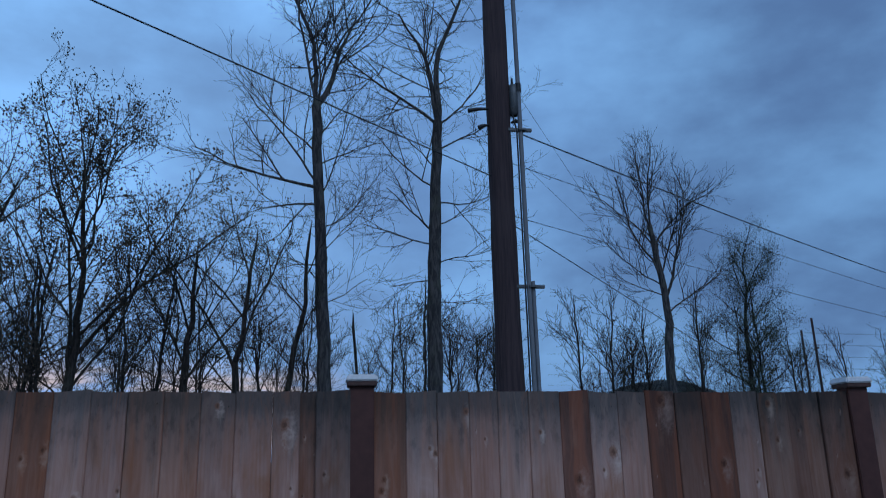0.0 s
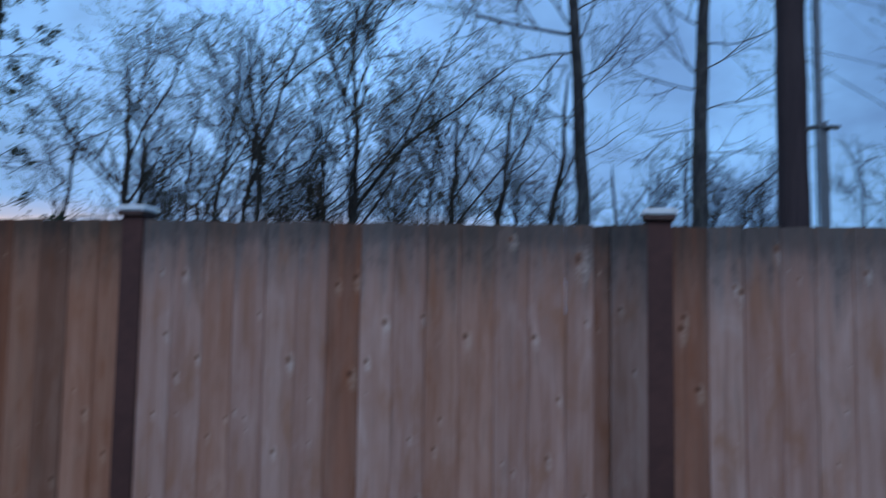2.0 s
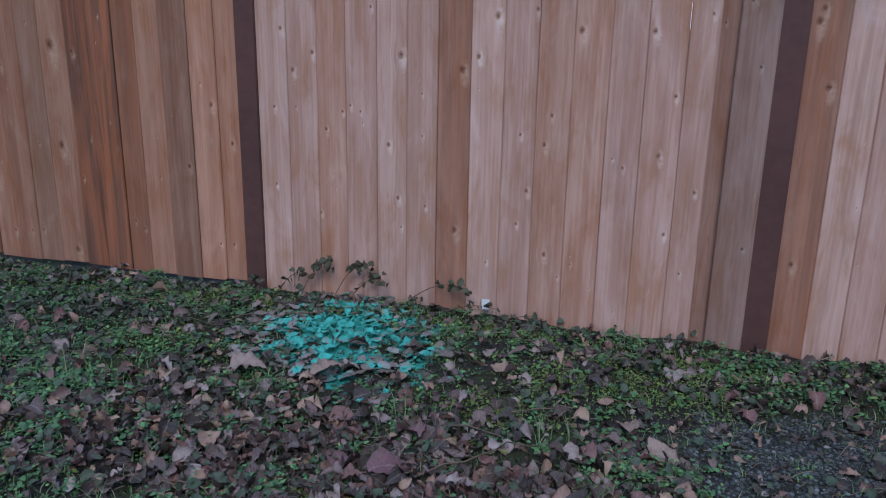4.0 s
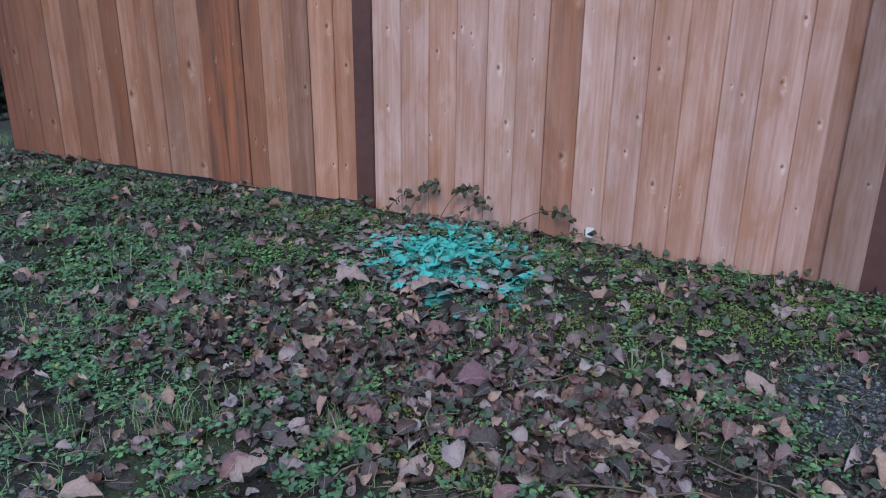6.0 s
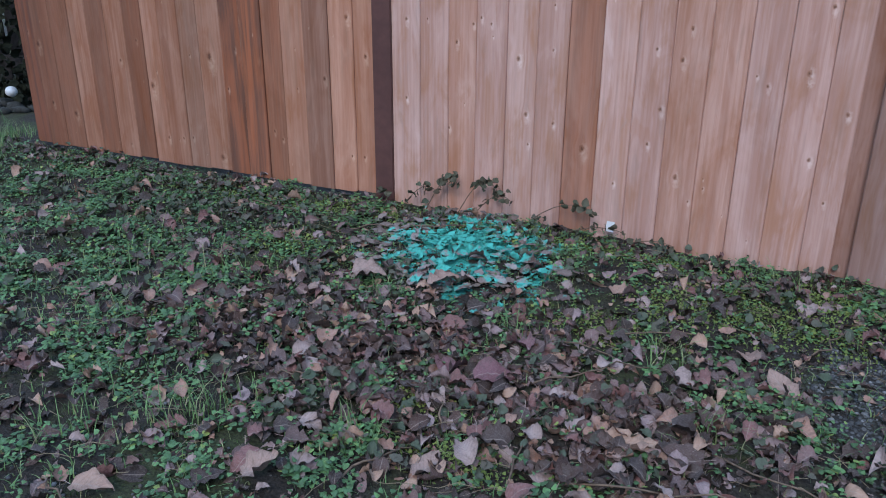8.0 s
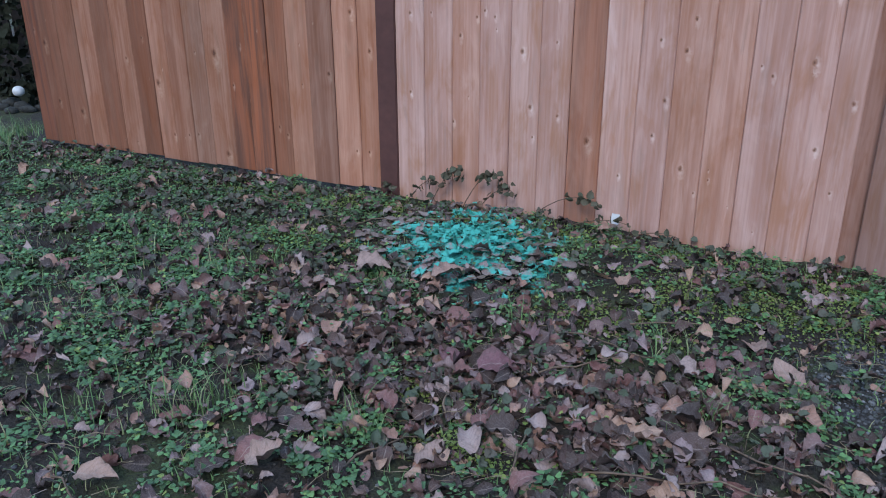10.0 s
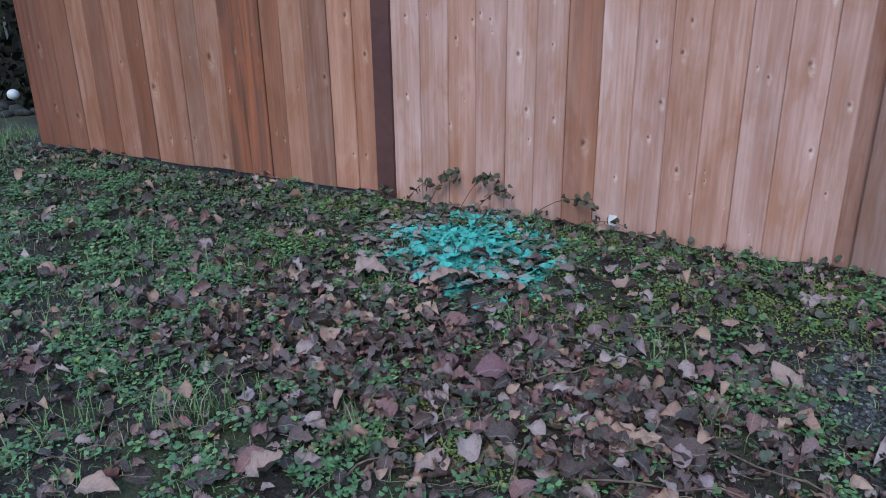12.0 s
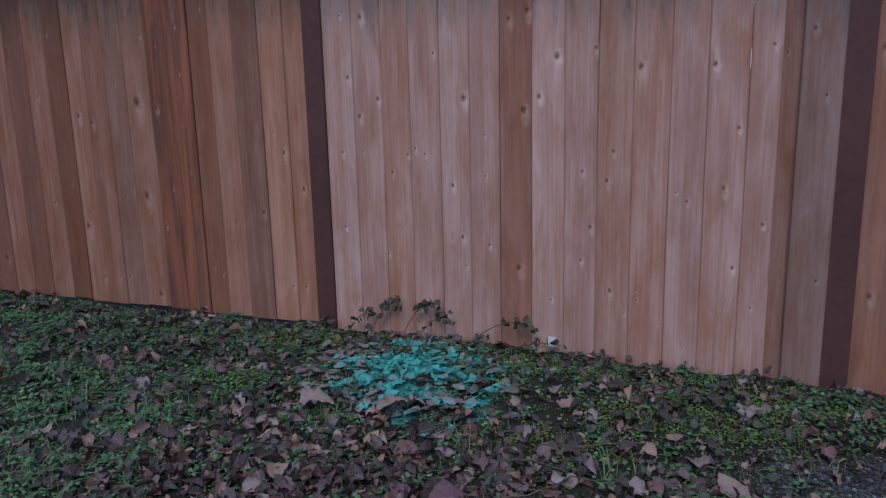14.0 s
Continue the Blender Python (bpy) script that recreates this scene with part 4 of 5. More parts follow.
for hz, hx, ln in ((5.85, -0.20, 0.10), (6.1, -0.18, 0.26)):
    part("insulator", tube_mesh("insulator", [([(hx + 0.04, -0.05, hz), (hx - ln * 0.5, -0.06, hz - 0.02), (hx - ln, -0.06, hz - 0.05)], [0.018, 0.026, 0.034])], 10, BLACK), pole)
part("insulator", tube_mesh("insulator", [([(0.17, -0.05, 5.9), (0.23, -0.06, 5.93), (0.30, -0.06, 5.90)], [0.018, 0.028, 0.02])], 10, BLACK), pole)


def wire(label, a, b, rad, sag, n=24):
    pts = []
    for i in range(n + 1):
        f = i / n
        p = Vector(a).lerp(Vector(b), f)
        pts.append((p.x, p.y, p.z - sag * 4 * f * (1 - f)))
    thing("overhead_wire", label, "wire", group="overhead wires", me=tube_mesh("overhead_wire", [(pts, [rad] * (n + 1))], 6, BLACK))


wire("thick black service cable from the pole", (2.08, 9.74, 5.22), (-6.69, 0.82, 4.74), 0.0075, 0.0)
wire("twisted black cable leaving the bracket", (2.56, 9.83, 5.88), (19.41, 20.16, 5.56), 0.010, 0.12)
wire("thin black telephone wire", (2.39, 9.88, 5.47), (19.42, 20.16, 5.16), 0.005, 0.10)
wire("thin black telephone wire", (2.4, 9.88, 4.7), (19.34, 20.16, 4.52), 0.005, 0.10)
wire("black guy wire running down behind the trees", (2.4, 9.88, 4.57), (9.03, 15.99, 3.22), 0.007, 0.0)
wire("very thin wire running down behind the trees", (2.55, 9.83, 6.47), (6.08, 14.16, 4.72), 0.0025, 0.0)
wire("very thin wire running down behind the trees", (2.56, 9.83, 5.44), (6.08, 14.16, 4.83), 0.0025, 0.0)
for fx, fy, h in ((33.98, 49.6, 9.1), (36.8, 55.15, 9.1)):
    fp = thing("utility_pole", "far thin wooden utility pole", "utility pole", pose(fx, fy, land(fx, fy)), group="far poles")
    part("shaft", tube_mesh("shaft", [stem([(0.1, 0, 0), (0, 0, h)], 0.10, 0.075, 8, 0.0, 3)], 10, POLE), fp)
    part("crossarm", block("crossarm", (0.9, 0.1, 0.1), POLE, 0.01), fp, m=pose(0, -0.1, h - 2.2, 0, 0, 70))
for k in range(4):
    wire("far thin power line", (36.74, 55.15, 10.24 - 0.9 * k), (71.45, 52.93, 9.94 - 0.9 * k), 0.012, 0.3)
    wire("far thin power line", (36.74, 55.15, 10.24 - 0.9 * k), (19.71, 66.26, 10.08 - 0.9 * k), 0.008, 0.3)


# ---- fallen leaves ----
def set_places(me, values):
    att = me.attributes.new("leaf_place", "FLOAT_VECTOR", "POINT")
    att.data.foreach_set("vector", np.asarray(values, float).ravel())


def leaf_mesh(seed, mat, lobed=False, size=1.0, calm=1.0):
    """A dry leaf about 1 long: a rib with two wings, folded, curled and puckered."""
    r = random.Random(seed)
    n, verts, spots = 11, [], []
    wide = r.uniform(0.30, 0.44)
    fold, curl, twist = r.uniform(0.1, 0.95), r.uniform(-1.7, 1.7), r.uniform(-0.9, 0.9)
    fold, curl, twist = fold * calm, curl * calm, twist * calm
    skew = r.uniform(-0.15, 0.15)
    for i in range(n):
        u = i / (n - 1)
        w = wide * (math.sin(math.pi * min(1, u * 0.93 + 0.06) ** 0.72)) ** 0.85
        if lobed:
            w *= 0.85 + 0.28 * abs(math.sin(u * math.pi * 2.5 + 0.3))
        a = curl * (u - 0.4)
        x, z = (u - 0.4), 0.28 * curl * (u - 0.4) ** 2 * 2
        for j, s in enumerate((-1.0, -0.5, 0.0, 0.5, 1.0)):
            lift = fold * abs(s) ** 1.4 * w * (1 + 0.5 * r.uniform(-1, 1)) + twist * s * (u - 0.5) * 0.35
            pucker = r.gauss(0, 0.034)
            spots.append((u, s, 0.0))
            verts.append(((x + skew * abs(s) * 0.3 + (r.gauss(0, 0.012) if abs(s) == 1 else 0)) * size, s * w * size * (1 + (r.gauss(0, 0.035) if abs(s) == 1 else 0)), (z + lift + pucker) * size))
    faces = [(i * 5 + j, (i + 1) * 5 + j, (i + 1) * 5 + j + 1, i * 5 + j + 1) for i in range(n - 1) for j in range(4)]
    # the stalk
    b = len(verts)
    stalk = [((-0.4 - 0.02) * size, 0.0, verts[2][2]), ((-0.4 - r.uniform(0.2, 0.4)) * size, r.uniform(-0.1, 0.1) * size, verts[2][2] + r.uniform(-0.02, 0.1) * size)]
    for p in stalk:
        verts += [(p[0], p[1] - 0.010 * size, p[2]), (p[0], p[1] + 0.010 * size, p[2])]
    faces.append((b, b + 1, b + 3, b + 2))
    low = min(v[2] for v in verts)
    me = mesh_of("leaf", [(x, y, (z - low) * 0.72) for x, y, z in verts], faces, mat)
    set_places(me, spots + [(0.0, 0.0, 0.0)] * 4)
    return me


def drive_edge(x, y):
    return -0.5 - math.hypot((x - 0.5) / 0.87, (y - 2.59) / 0.48)


lr = random.Random(17)
KINDS = [leaf_mesh(200 + i, FALLEN, i % 7 == 2, 1.0, 1.0 if i < 7 else 1.5) for i in range(14)]


def leaf_pose(x, y, size, r, lift=0.0, flat=16):
    return pose(x, y, rough_z(x, y) + lift, r.gauss(0, flat), r.gauss(0, flat), r.uniform(0, 360)) @ Matrix.Scale(size, 4)


def litter_weight(x, y):
    """Where leaves have drifted: thick in the middle, thin in the weeds and on the gravel."""
    w = 0.30 + 1.0 * math.exp(-((x + 0.93) / 1.05) ** 2 - ((y - 2.12) / 0.55) ** 2)
    w += 0.55 * math.exp(-((x + 1.8) / 0.82) ** 2 - ((y - 1.98) / 0.5) ** 2)
    w += 0.5 * noise.noise(Vector((x * 2.2, y * 2.2, 4.0)))
    if drive_edge(x, y) > -1.45:
        w *= 0.15
    if y > 2.75:
        w *= 0.6
    return max(0.04, w)


def scatter(r, x0, x1, y0, y1, weight, count, limit=1.3):
    got = []
    while len(got) < count:
        x, y = r.uniform(x0, x1), r.uniform(y0, y1)
        if r.uniform(0, limit) < weight(x, y):
            got.append((x, y))
    return got


litter = thing("leaf_litter", "drift of crumpled brown and mauve fallen leaves on the ground", "leaves")
in_view = lambda x, y: y > 1.2 + 0.47 * (x + 1.35)
places = scatter(lr, -3.6, 0.3, 1.2, 3.5, lambda x, y: litter_weight(x, y) if in_view(x, y) else 0, 290)
for i, (x, y) in enumerate(places):
    size = lr.choice((0.035, 0.045, 0.05, 0.055, 0.065, 0.075, 0.09)) * lr.uniform(0.85, 1.15)
    part("leaf", KINDS[lr.randrange(len(KINDS))], litter, m=leaf_pose(x, y, size, lr, lr.uniform(0.0, 0.03), 26))
# leaves that stand out by size or colour
for x, y, size, turn, mat, label in [
        (-1.934, 2.607, 0.165, 20, PALE_LEAF, "large tan leaf lying flat"), (-1.153, 1.643, 0.11, 70, PALE_LEAF, "tan leaf"), (-3.846, 2.912, 0.10, 10, ORANGE_LEAF, "rust-orange leaf"),
        (-3.973, 2.937, 0.08, 120, ORANGE_LEAF, "rust-orange leaf"), (-1.49, 1.407, 0.13, 30, PALE_LEAF, "pinkish leaf"), (-1.167, 2.339, 0.12, 160, RED_LEAF, "wine-red leaf"),
        (-1.168, 2.098, 0.15, 40, RED_LEAF, "wine-red leaf"), (-0.361, 2.527, 0.13, 140, PALE_LEAF, "tan curled leaf"), (-0.996, 2.928, 0.10, 80, PALE_LEAF, "pinkish leaf"),
        (-1.612, 2.653, 0.16, 65, PALE_LEAF, "large mauve leaf beside the paint"), (-0.485, 2.665, 0.14, 100, PALE_LEAF, "tan leaf on edge"), (-0.718, 1.973, 0.16, 10, FALLEN, "large curled leaf"),
        (-0.568, 1.998, 0.15, 200, FALLEN, "large curled leaf"), (-1.82, 1.168, 0.13, 15, PALE_LEAF, "pale leaf"), (-1.44, 1.502, 0.09, 50, PALE_LEAF, "pale leaf"), (-0.629, 3.509, 0.09, 30, PALE_LEAF, "pinkish leaf against the planks"),
        (-2.86, 2.04, 0.12, 35, PALE_LEAF, "mauve crumpled leaf"), (-2.80, 2.11, 0.09, 150, PALE_LEAF, "mauve crumpled leaf"), (-2.20, 2.19, 0.10, 80, PALE_LEAF, "mauve curled leaf"),
        (-2.02, 2.36, 0.09, 100, PALE_LEAF, "pale leaf on edge"), (-1.64, 2.33, 0.09, 60, PALE_LEAF, "mauve leaf"), (-0.66, 1.95, 0.12, 20, PALE_LEAF, "large tan leaf"), (-1.29, 2.10, 0.13, 75, RED_LEAF, "wine-red crumpled leaf")]:
    me = leaf_mesh(int(abs(x) * 1000), mat, size > 0.155, 0.88)
    part("leaf", me, litter, label, pose(x, y, rough_z(x, y) + 0.022, lr.gauss(0, 9), lr.gauss(0, 9), turn) @ Matrix.Scale(size, 4))


def joined(meshes, poses):
    """Many small meshes as one set of arrays."""
    verts, faces, places, base = [], [], [], 0
    cache = {}
    for me, m in zip(meshes, poses):
        if me.name not in cache:
            co = np.empty(len(me.vertices) * 3)
            me.vertices.foreach_get("co", co)
            lo = np.array([p.vertices[:] for p in me.polygons])
            at = np.zeros_like(co)
            if "leaf_place" in me.attributes:
                me.attributes["leaf_place"].data.foreach_get("vector", at)
            cache[me.name] = (co.reshape(-1, 3), lo, at)
        co, lo, at = cache[me.name]
        places.append(at)
        a = np.array(m)
        verts.append(co @ a[:3, :3].T + a[:3, 3])
        faces.append(lo + base)
        base += len(co)
    return np.concatenate(verts), np.concatenate(faces), np.concatenate(places)


def heap(name, label, category, meshes, poses, mat):
    verts, faces, places = joined(meshes, poses)
    me = mesh_of(name, verts, faces, mat)
    set_places(me, places)
    return thing(name, label, category, kind="stuff", me=me)


# the rest of the litter: small scraps between, and the yard beyond
more = scatter(lr, -3.9, 0.5, 1.1, 3.56, lambda x, y: (0.6 + 0.4 * litter_weight(x, y)) * (0.45 if x < -2.5 else 1.0), 2400)
drift = scatter(lr, -3.6, 0.4, 1.1, 3.45, lambda x, y: litter_weight(x, y) ** 2.5 if y < 2.8 else 0.12, 1900, 2.6)
rest = scatter(lr, -7.5, 4.0, -2.5, 3.5, lambda x, y: 0.7 * math.exp(-(max(0, 1.0 - y) / 1.6) ** 2 - (max(0, x - 0.4) / 1.6) ** 2), 2200)
foot = [(lr.uniform(-5.5, 0.6), lr.uniform(3.28, 3.575)) for _ in range(500)]
heap("leaf_scraps", "small torn leaf scraps and crumbled litter", "leaves", [KINDS[lr.randrange(14)] for _ in range(7000)],
     [leaf_pose(x, y, lr.uniform(0.025, 0.075), lr, lr.uniform(-0.005, 0.030), 34) for x, y in drift] + [leaf_pose(x, y, lr.uniform(0.015, 0.045), lr, lr.uniform(-0.004, 0.010), 24) for x, y in more] + [leaf_pose(x, y, lr.uniform(0.04, 0.10), lr, 0.004, 18) for x, y in rest]
     + [leaf_pose(x, y, lr.uniform(0.025, 0.06), lr, lr.uniform(0, 0.02), 28) for x, y in foot], FALLEN)

# leaves hit by turquoise marking paint
paint = thing("painted_leaves", "patch of fallen leaves sprayed turquoise with marking paint", "painted leaves")
PK = [leaf_mesh(400 + i, PAINTED, False, 1.0, 0.45) for i in range(6)]
pr = random.Random(23)
for i in range(190):
    a, q = pr.uniform(0, TAU), math.sqrt(pr.random())
    u, v = 0.52 * q * math.cos(a), 0.43 * q * math.sin(a)
    x, y = -1.80 + 0.707 * (u + v), 3.10 + 0.707 * (v - u)
    part("leaf", PK[i % 6], paint, m=leaf_pose(x, y, pr.uniform(0.035, 0.085), pr, 0.010 + pr.uniform(0, 0.02), 10))
for x, y in ((-2.13, 3.179), (-2.099, 3.225), (-2.012, 3.251), (-1.281, 3.032), (-1.233, 3.009), (-1.188, 3.032), (-2.143, 2.987)):
    part("leaf", PK[pr.randrange(6)], paint, m=leaf_pose(x, y, pr.uniform(0.05, 0.075), pr, 0.03, 14))


# ---- weeds, grass and moss ----
def round_leaf(seed, mat):
    r = random.Random(seed)
    verts = [(0, 0, 0), (0.5, 0, 0.06)]
    for k in range(9):
        a = TAU * k / 9
        q = 0.46 * (1 + 0.20 * math.cos(3 * a)) * r.uniform(0.85, 1.1)
        verts.append((0.5 + q * math.cos(a), 0.88 * q * math.sin(a), 0.05 * r.uniform(-1, 1) - 0.05))
    faces = [(1, 2 + k, 2 + (k + 1) % 9) for k in range(9)]
    return mesh_of("leaflet", verts, faces, mat)


RL = [round_leaf(500 + i, GREEN) for i in range(5)]


def weed_weight(x, y):
    w = (0.15 if x > -1.9 else 0.28) + 1.0 * math.exp(-((x + 2.83) / 0.72) ** 2 - ((y - 2.28) / 0.55) ** 2) + 0.7 * math.exp(-((x + 3.74) / 0.8) ** 2 - ((y - 2.7) / 0.7) ** 2)
    w += 0.55 * max(0, noise.noise(Vector((x * 2.6, y * 2.6, 9.0))) + 0.15)
    w += 0.5 * math.exp(-((y - 3.42) / 0.2) ** 2)
    w += 0.5 * math.exp(-((x + 2.0) / 0.54) ** 2 - ((y - 1.59) / 0.35) ** 2)
    for cx, cy in ((-0.194, 2.356), (-0.422, 2.422), (-1.332, 1.627), (-1.682, 2.185), (-1.447, 1.979)):
        w += 1.6 * math.exp(-((x - cx) ** 2 + (y - cy) ** 2) / 0.012)
    if drive_edge(x, y) > -1.5:
        w = w * 0.1 if (x + 0.19) ** 2 + (y - 2.36) ** 2 > 0.03 else w
    return w


wr = random.Random(29)
ms, ps = [], []
for x, y in scatter(wr, -6.2, 0.6, 1.0, 3.56, lambda x, y: weed_weight(x, y) * max(0.05, min(1.6, 0.75 + 2.6 * noise.noise(Vector((x * 4.5, y * 4.5, 2.0))))), 8800, 2.0):
    size = wr.uniform(0.008, 0.024)
    z, h = rough_z(x, y), wr.uniform(0.004, 0.045)
    for k in range(wr.choice((4, 5, 6, 8))):
        ms.append(RL[wr.randrange(5)])
        ps.append(pose(x + wr.gauss(0, 0.013), y + wr.gauss(0, 0.013), z + h * wr.uniform(0.3, 1.1), 0, 0, wr.uniform(0, 360)) @ pose(0, 0, 0, wr.gauss(0, 14), wr.uniform(-30, 22)) @ Matrix.Scale(size, 4))
heap("clover_weeds", "low green clover and creeping weeds", "weeds", ms, ps, GREEN)

# duller, larger leaves of creeping bramble
BL = [leaf_mesh(560 + i, DARK_GREEN) for i in range(4)]
ms, ps = [], []
for x, y in scatter(wr, -6.0, 0.4, 1.6, 3.56, lambda x, y: 0.15 + 0.9 * math.exp(-((x + 3.3) / 0.63) ** 2 - ((y - 3.07) / 0.3) ** 2) + 0.15 * math.exp(-((y - 3.4) / 0.2) ** 2)
                     + 0.5 * math.exp(-((x + 1.36) / 0.45) ** 2 - ((y - 1.98) / 0.3) ** 2), 900):
    for k in range(3):
        ms.append(BL[wr.randrange(4)])
        ps.append(leaf_pose(x + wr.gauss(0, 0.03), y + wr.gauss(0, 0.03), wr.uniform(0.018, 0.045), wr, wr.uniform(0.005, 0.045), 30))
heap("bramble_leaves", "dull dark green leaves of creeping bramble", "weeds", ms, ps, DARK_GREEN)


def blades(places, r, tall, mat, name, label):
    verts, faces = [], []
    for x, y, many, spread in places:
        for _ in range(many):
            bx, by = x + r.gauss(0, spread), y + r.gauss(0, spread)
            if by > 3.57 and bx > -5.2:
                continue
            z, h = rough_z(bx, by), tall * r.uniform(0.4, 1.2)
            a, bend, w = r.uniform(0, TAU), r.uniform(0.2, 1.3), r.uniform(0.0012, 0.0028)
            c, s = math.cos(a), math.sin(a)
            k = len(verts)
            for i in range(4):
                f = i / 3
                out, up = h * bend * f * f * 0.8, h * f * (1 - 0.35 * bend * f)
                ww = w * (1 - 0.85 * f)
                for e in (-1, 1):
                    verts.append((bx + c * out - s * ww * e, by + s * out + c * ww * e, z + up))
            faces += [(k + 2 * i, k + 2 * i + 1, k + 2 * i + 3, k + 2 * i + 2) for i in range(3)]
    thing(name, label, "grass", kind="stuff", me=mesh_of(name, verts, faces, mat))


tufts = [(-1.865, 1.508, 60, 0.05), (-1.796, 1.633, 40, 0.05), (-1.37, 1.677, 40, 0.04), (-0.726, 2.511, 30, 0.06), (-1.27, 2.522, 25, 0.05), (-0.53, 2.163, 30, 0.04), (-1.802, 2.522, 25, 0.03),
         (-5.201, 3.203, 160, 0.12), (-5.53, 3.556, 160, 0.15), (-5.759, 3.58, 160, 0.14), (-5.512, 3.58, 90, 0.08), (-6.004, 3.58, 120, 0.15), (-2.607, 1.882, 50, 0.09), (-3.028, 2.486, 50, 0.12), (-2.131, 1.35, 40, 0.07), (-0.339, 3.397, 40, 0.10), (-2.43, 2.388, 30, 0.08)]
spots = [(x, y, 3, 0.025) for x, y in scatter(wr, -6.2, 0.7, 1.0, 3.56, lambda x, y: 0.3 + weed_weight(x, y) * 0.5, 2600, 1.5)]
spots += [(x, y, 4, 0.05) for x, y in scatter(wr, -9, 4.5, -3, 3.5, lambda x, y: 0.7 * math.exp(-(max(0, 1.0 - y) / 2) ** 2 - (max(0, x - 0.4) / 2) ** 2), 2500)]
blades(tufts, wr, 0.12, GRASS, "grass_tufts", "tufts of thin green and straw grass")
blades(spots, wr, 0.045, GRASS, "short_grass", "short sparse grass between the leaves")
fence_row = [(-5.15 + 0.05 * i + wr.uniform(-0.02, 0.02), wr.uniform(3.40, 3.55), 5, 0.02) for i in range(125)]
blades(fence_row, wr, 0.05, MOSS, "moss_fringe", "mossy yellow-green fringe along the foot of the fence")

# moss cushions: tiny tufts packed together
ms, ps = [], []
MK = [round_leaf(580 + i, MOSS) for i in range(3)]
for cx, cy, rx, ry, many in ((-1.521, 3.377, 0.28, 0.10, 420), (-0.474, 3.172, 0.4, 0.2, 520), (-2.602, 3.346, 0.30, 0.10, 320), (-0.746, 2.932, 0.22, 0.16, 320), (-1.313, 1.926, 0.18, 0.10, 160), (-1.08, 1.721, 0.16, 0.08, 160), (-2.029, 3.413, 0.35, 0.09, 500), (-1.006, 3.401, 0.35, 0.09, 450), (-0.327, 2.968, 0.22, 0.15, 300), (-0.962, 2.66, 0.25, 0.12, 300), (-3.16, 3.295, 0.5, 0.1, 400), (-2.401, 2.815, 0.3, 0.2, 300), (-0.148, 3.36, 0.3, 0.1, 400)):
    for _ in range(many * 3):
        x, y = cx + rx * wr.gauss(0, 0.6), min(3.57, cy + ry * wr.gauss(0, 0.6))
        ms.append(MK[wr.randrange(3)])
        ps.append(pose(x, y, rough_z(x, y) + wr.uniform(0.002, 0.018), wr.gauss(0, 30), wr.gauss(0, 30), wr.uniform(0, 360)) @ Matrix.Scale(wr.uniform(0.006, 0.015), 4))
heap("moss", "bright yellow-green moss and tiny seedlings", "moss", ms, ps, MOSS)


# straw, stalks and crumbs of dead stem all over
sr = random.Random(37)
lines = []
for x, y in scatter(sr, -4.2, 0.5, 1.1, 3.5, lambda x, y: 0.5 + 0.5 * litter_weight(x, y), 900, 1.4):
    a, ln, z = sr.uniform(0, TAU), sr.choice((0.03, 0.05, 0.08, 0.12)) * sr.uniform(0.7, 1.3), rough_z(x, y) + sr.uniform(0.008, 0.035)
    c, t = math.cos(a), math.sin(a)
    lines.append(([(x + c * ln * f, y + t * ln * f, z + 0.25 * ln * math.sin(3 * f) * sr.uniform(-0.2, 0.6)) for f in (0, 0.35, 0.7, 1.0)], [0.0013, 0.0012, 0.001, 0.0007]))
thing("straw", "loose straw and dead stalks among the leaves", "straw", kind="stuff", me=tube_mesh("straw", lines, 4, STRAW))

# ---- gravel ----
def pebble(seed, mat=STONE):
    r = random.Random(seed)
    bm = bmesh.new()
    bmesh.ops.create_icosphere(bm, subdivisions=1, radius=0.5)
    sx, sy, sz = r.uniform(0.8, 1.2), r.uniform(0.7, 1.0), r.uniform(0.45, 0.7)
    for v in bm.verts:
        v.co = Vector((v.co.x * sx, v.co.y * sy, v.co.z * sz)) * r.uniform(0.88, 1.1)
    return from_bm("pebble", bm, mat, True)


SK = [pebble(600 + i) for i in range(6)]
gr = random.Random(31)
spots = scatter(gr, -1.2, 2.6, 0.8, 3.2, lambda x, y: max(0.0, min(1.0, (drive_edge(x, y) + 1.75) * 3)), 4200, 1.0)
spots += scatter(gr, -4.5, 0.0, 1.0, 3.5, lambda x, y: 0.5, 380)
heap("gravel", "small grey gravel stones pressed into the earth", "gravel", [SK[gr.randrange(6)] for _ in spots],
     [pose(x, y, rough_z(x, y) + 0.002, gr.uniform(-20, 20), gr.uniform(-20, 20), gr.uniform(0, 360)) @ Matrix.Scale(gr.choice((0.006, 0.008, 0.010, 0.013, 0.019)) * gr.uniform(0.8, 1.2), 4) for x, y in spots], STONE)
CK = [pebble(640 + i, CLOD) for i in range(4)]
spots = scatter(gr, -4.6, 0.6, 1.0, 3.57, lambda x, y: 0.6, 3500)
heap("soil_crumbs", "dark crumbs of damp earth", "earth", [CK[gr.randrange(4)] for _ in spots],
     [pose(x, y, rough_z(x, y) + 0.001, gr.uniform(-40, 40), gr.uniform(-40, 40), gr.uniform(0, 360)) @ Matrix.Scale(gr.uniform(0.006, 0.02), 4) for x, y in spots], CLOD)
thing("round_pebble", "smooth round blue-grey pebble among the leaves", "stone", pose(-0.31, 2.33, rough_z(-0.31, 2.33) + 0.015) @ Matrix.Scale(0.04, 4), me=pebble(650))

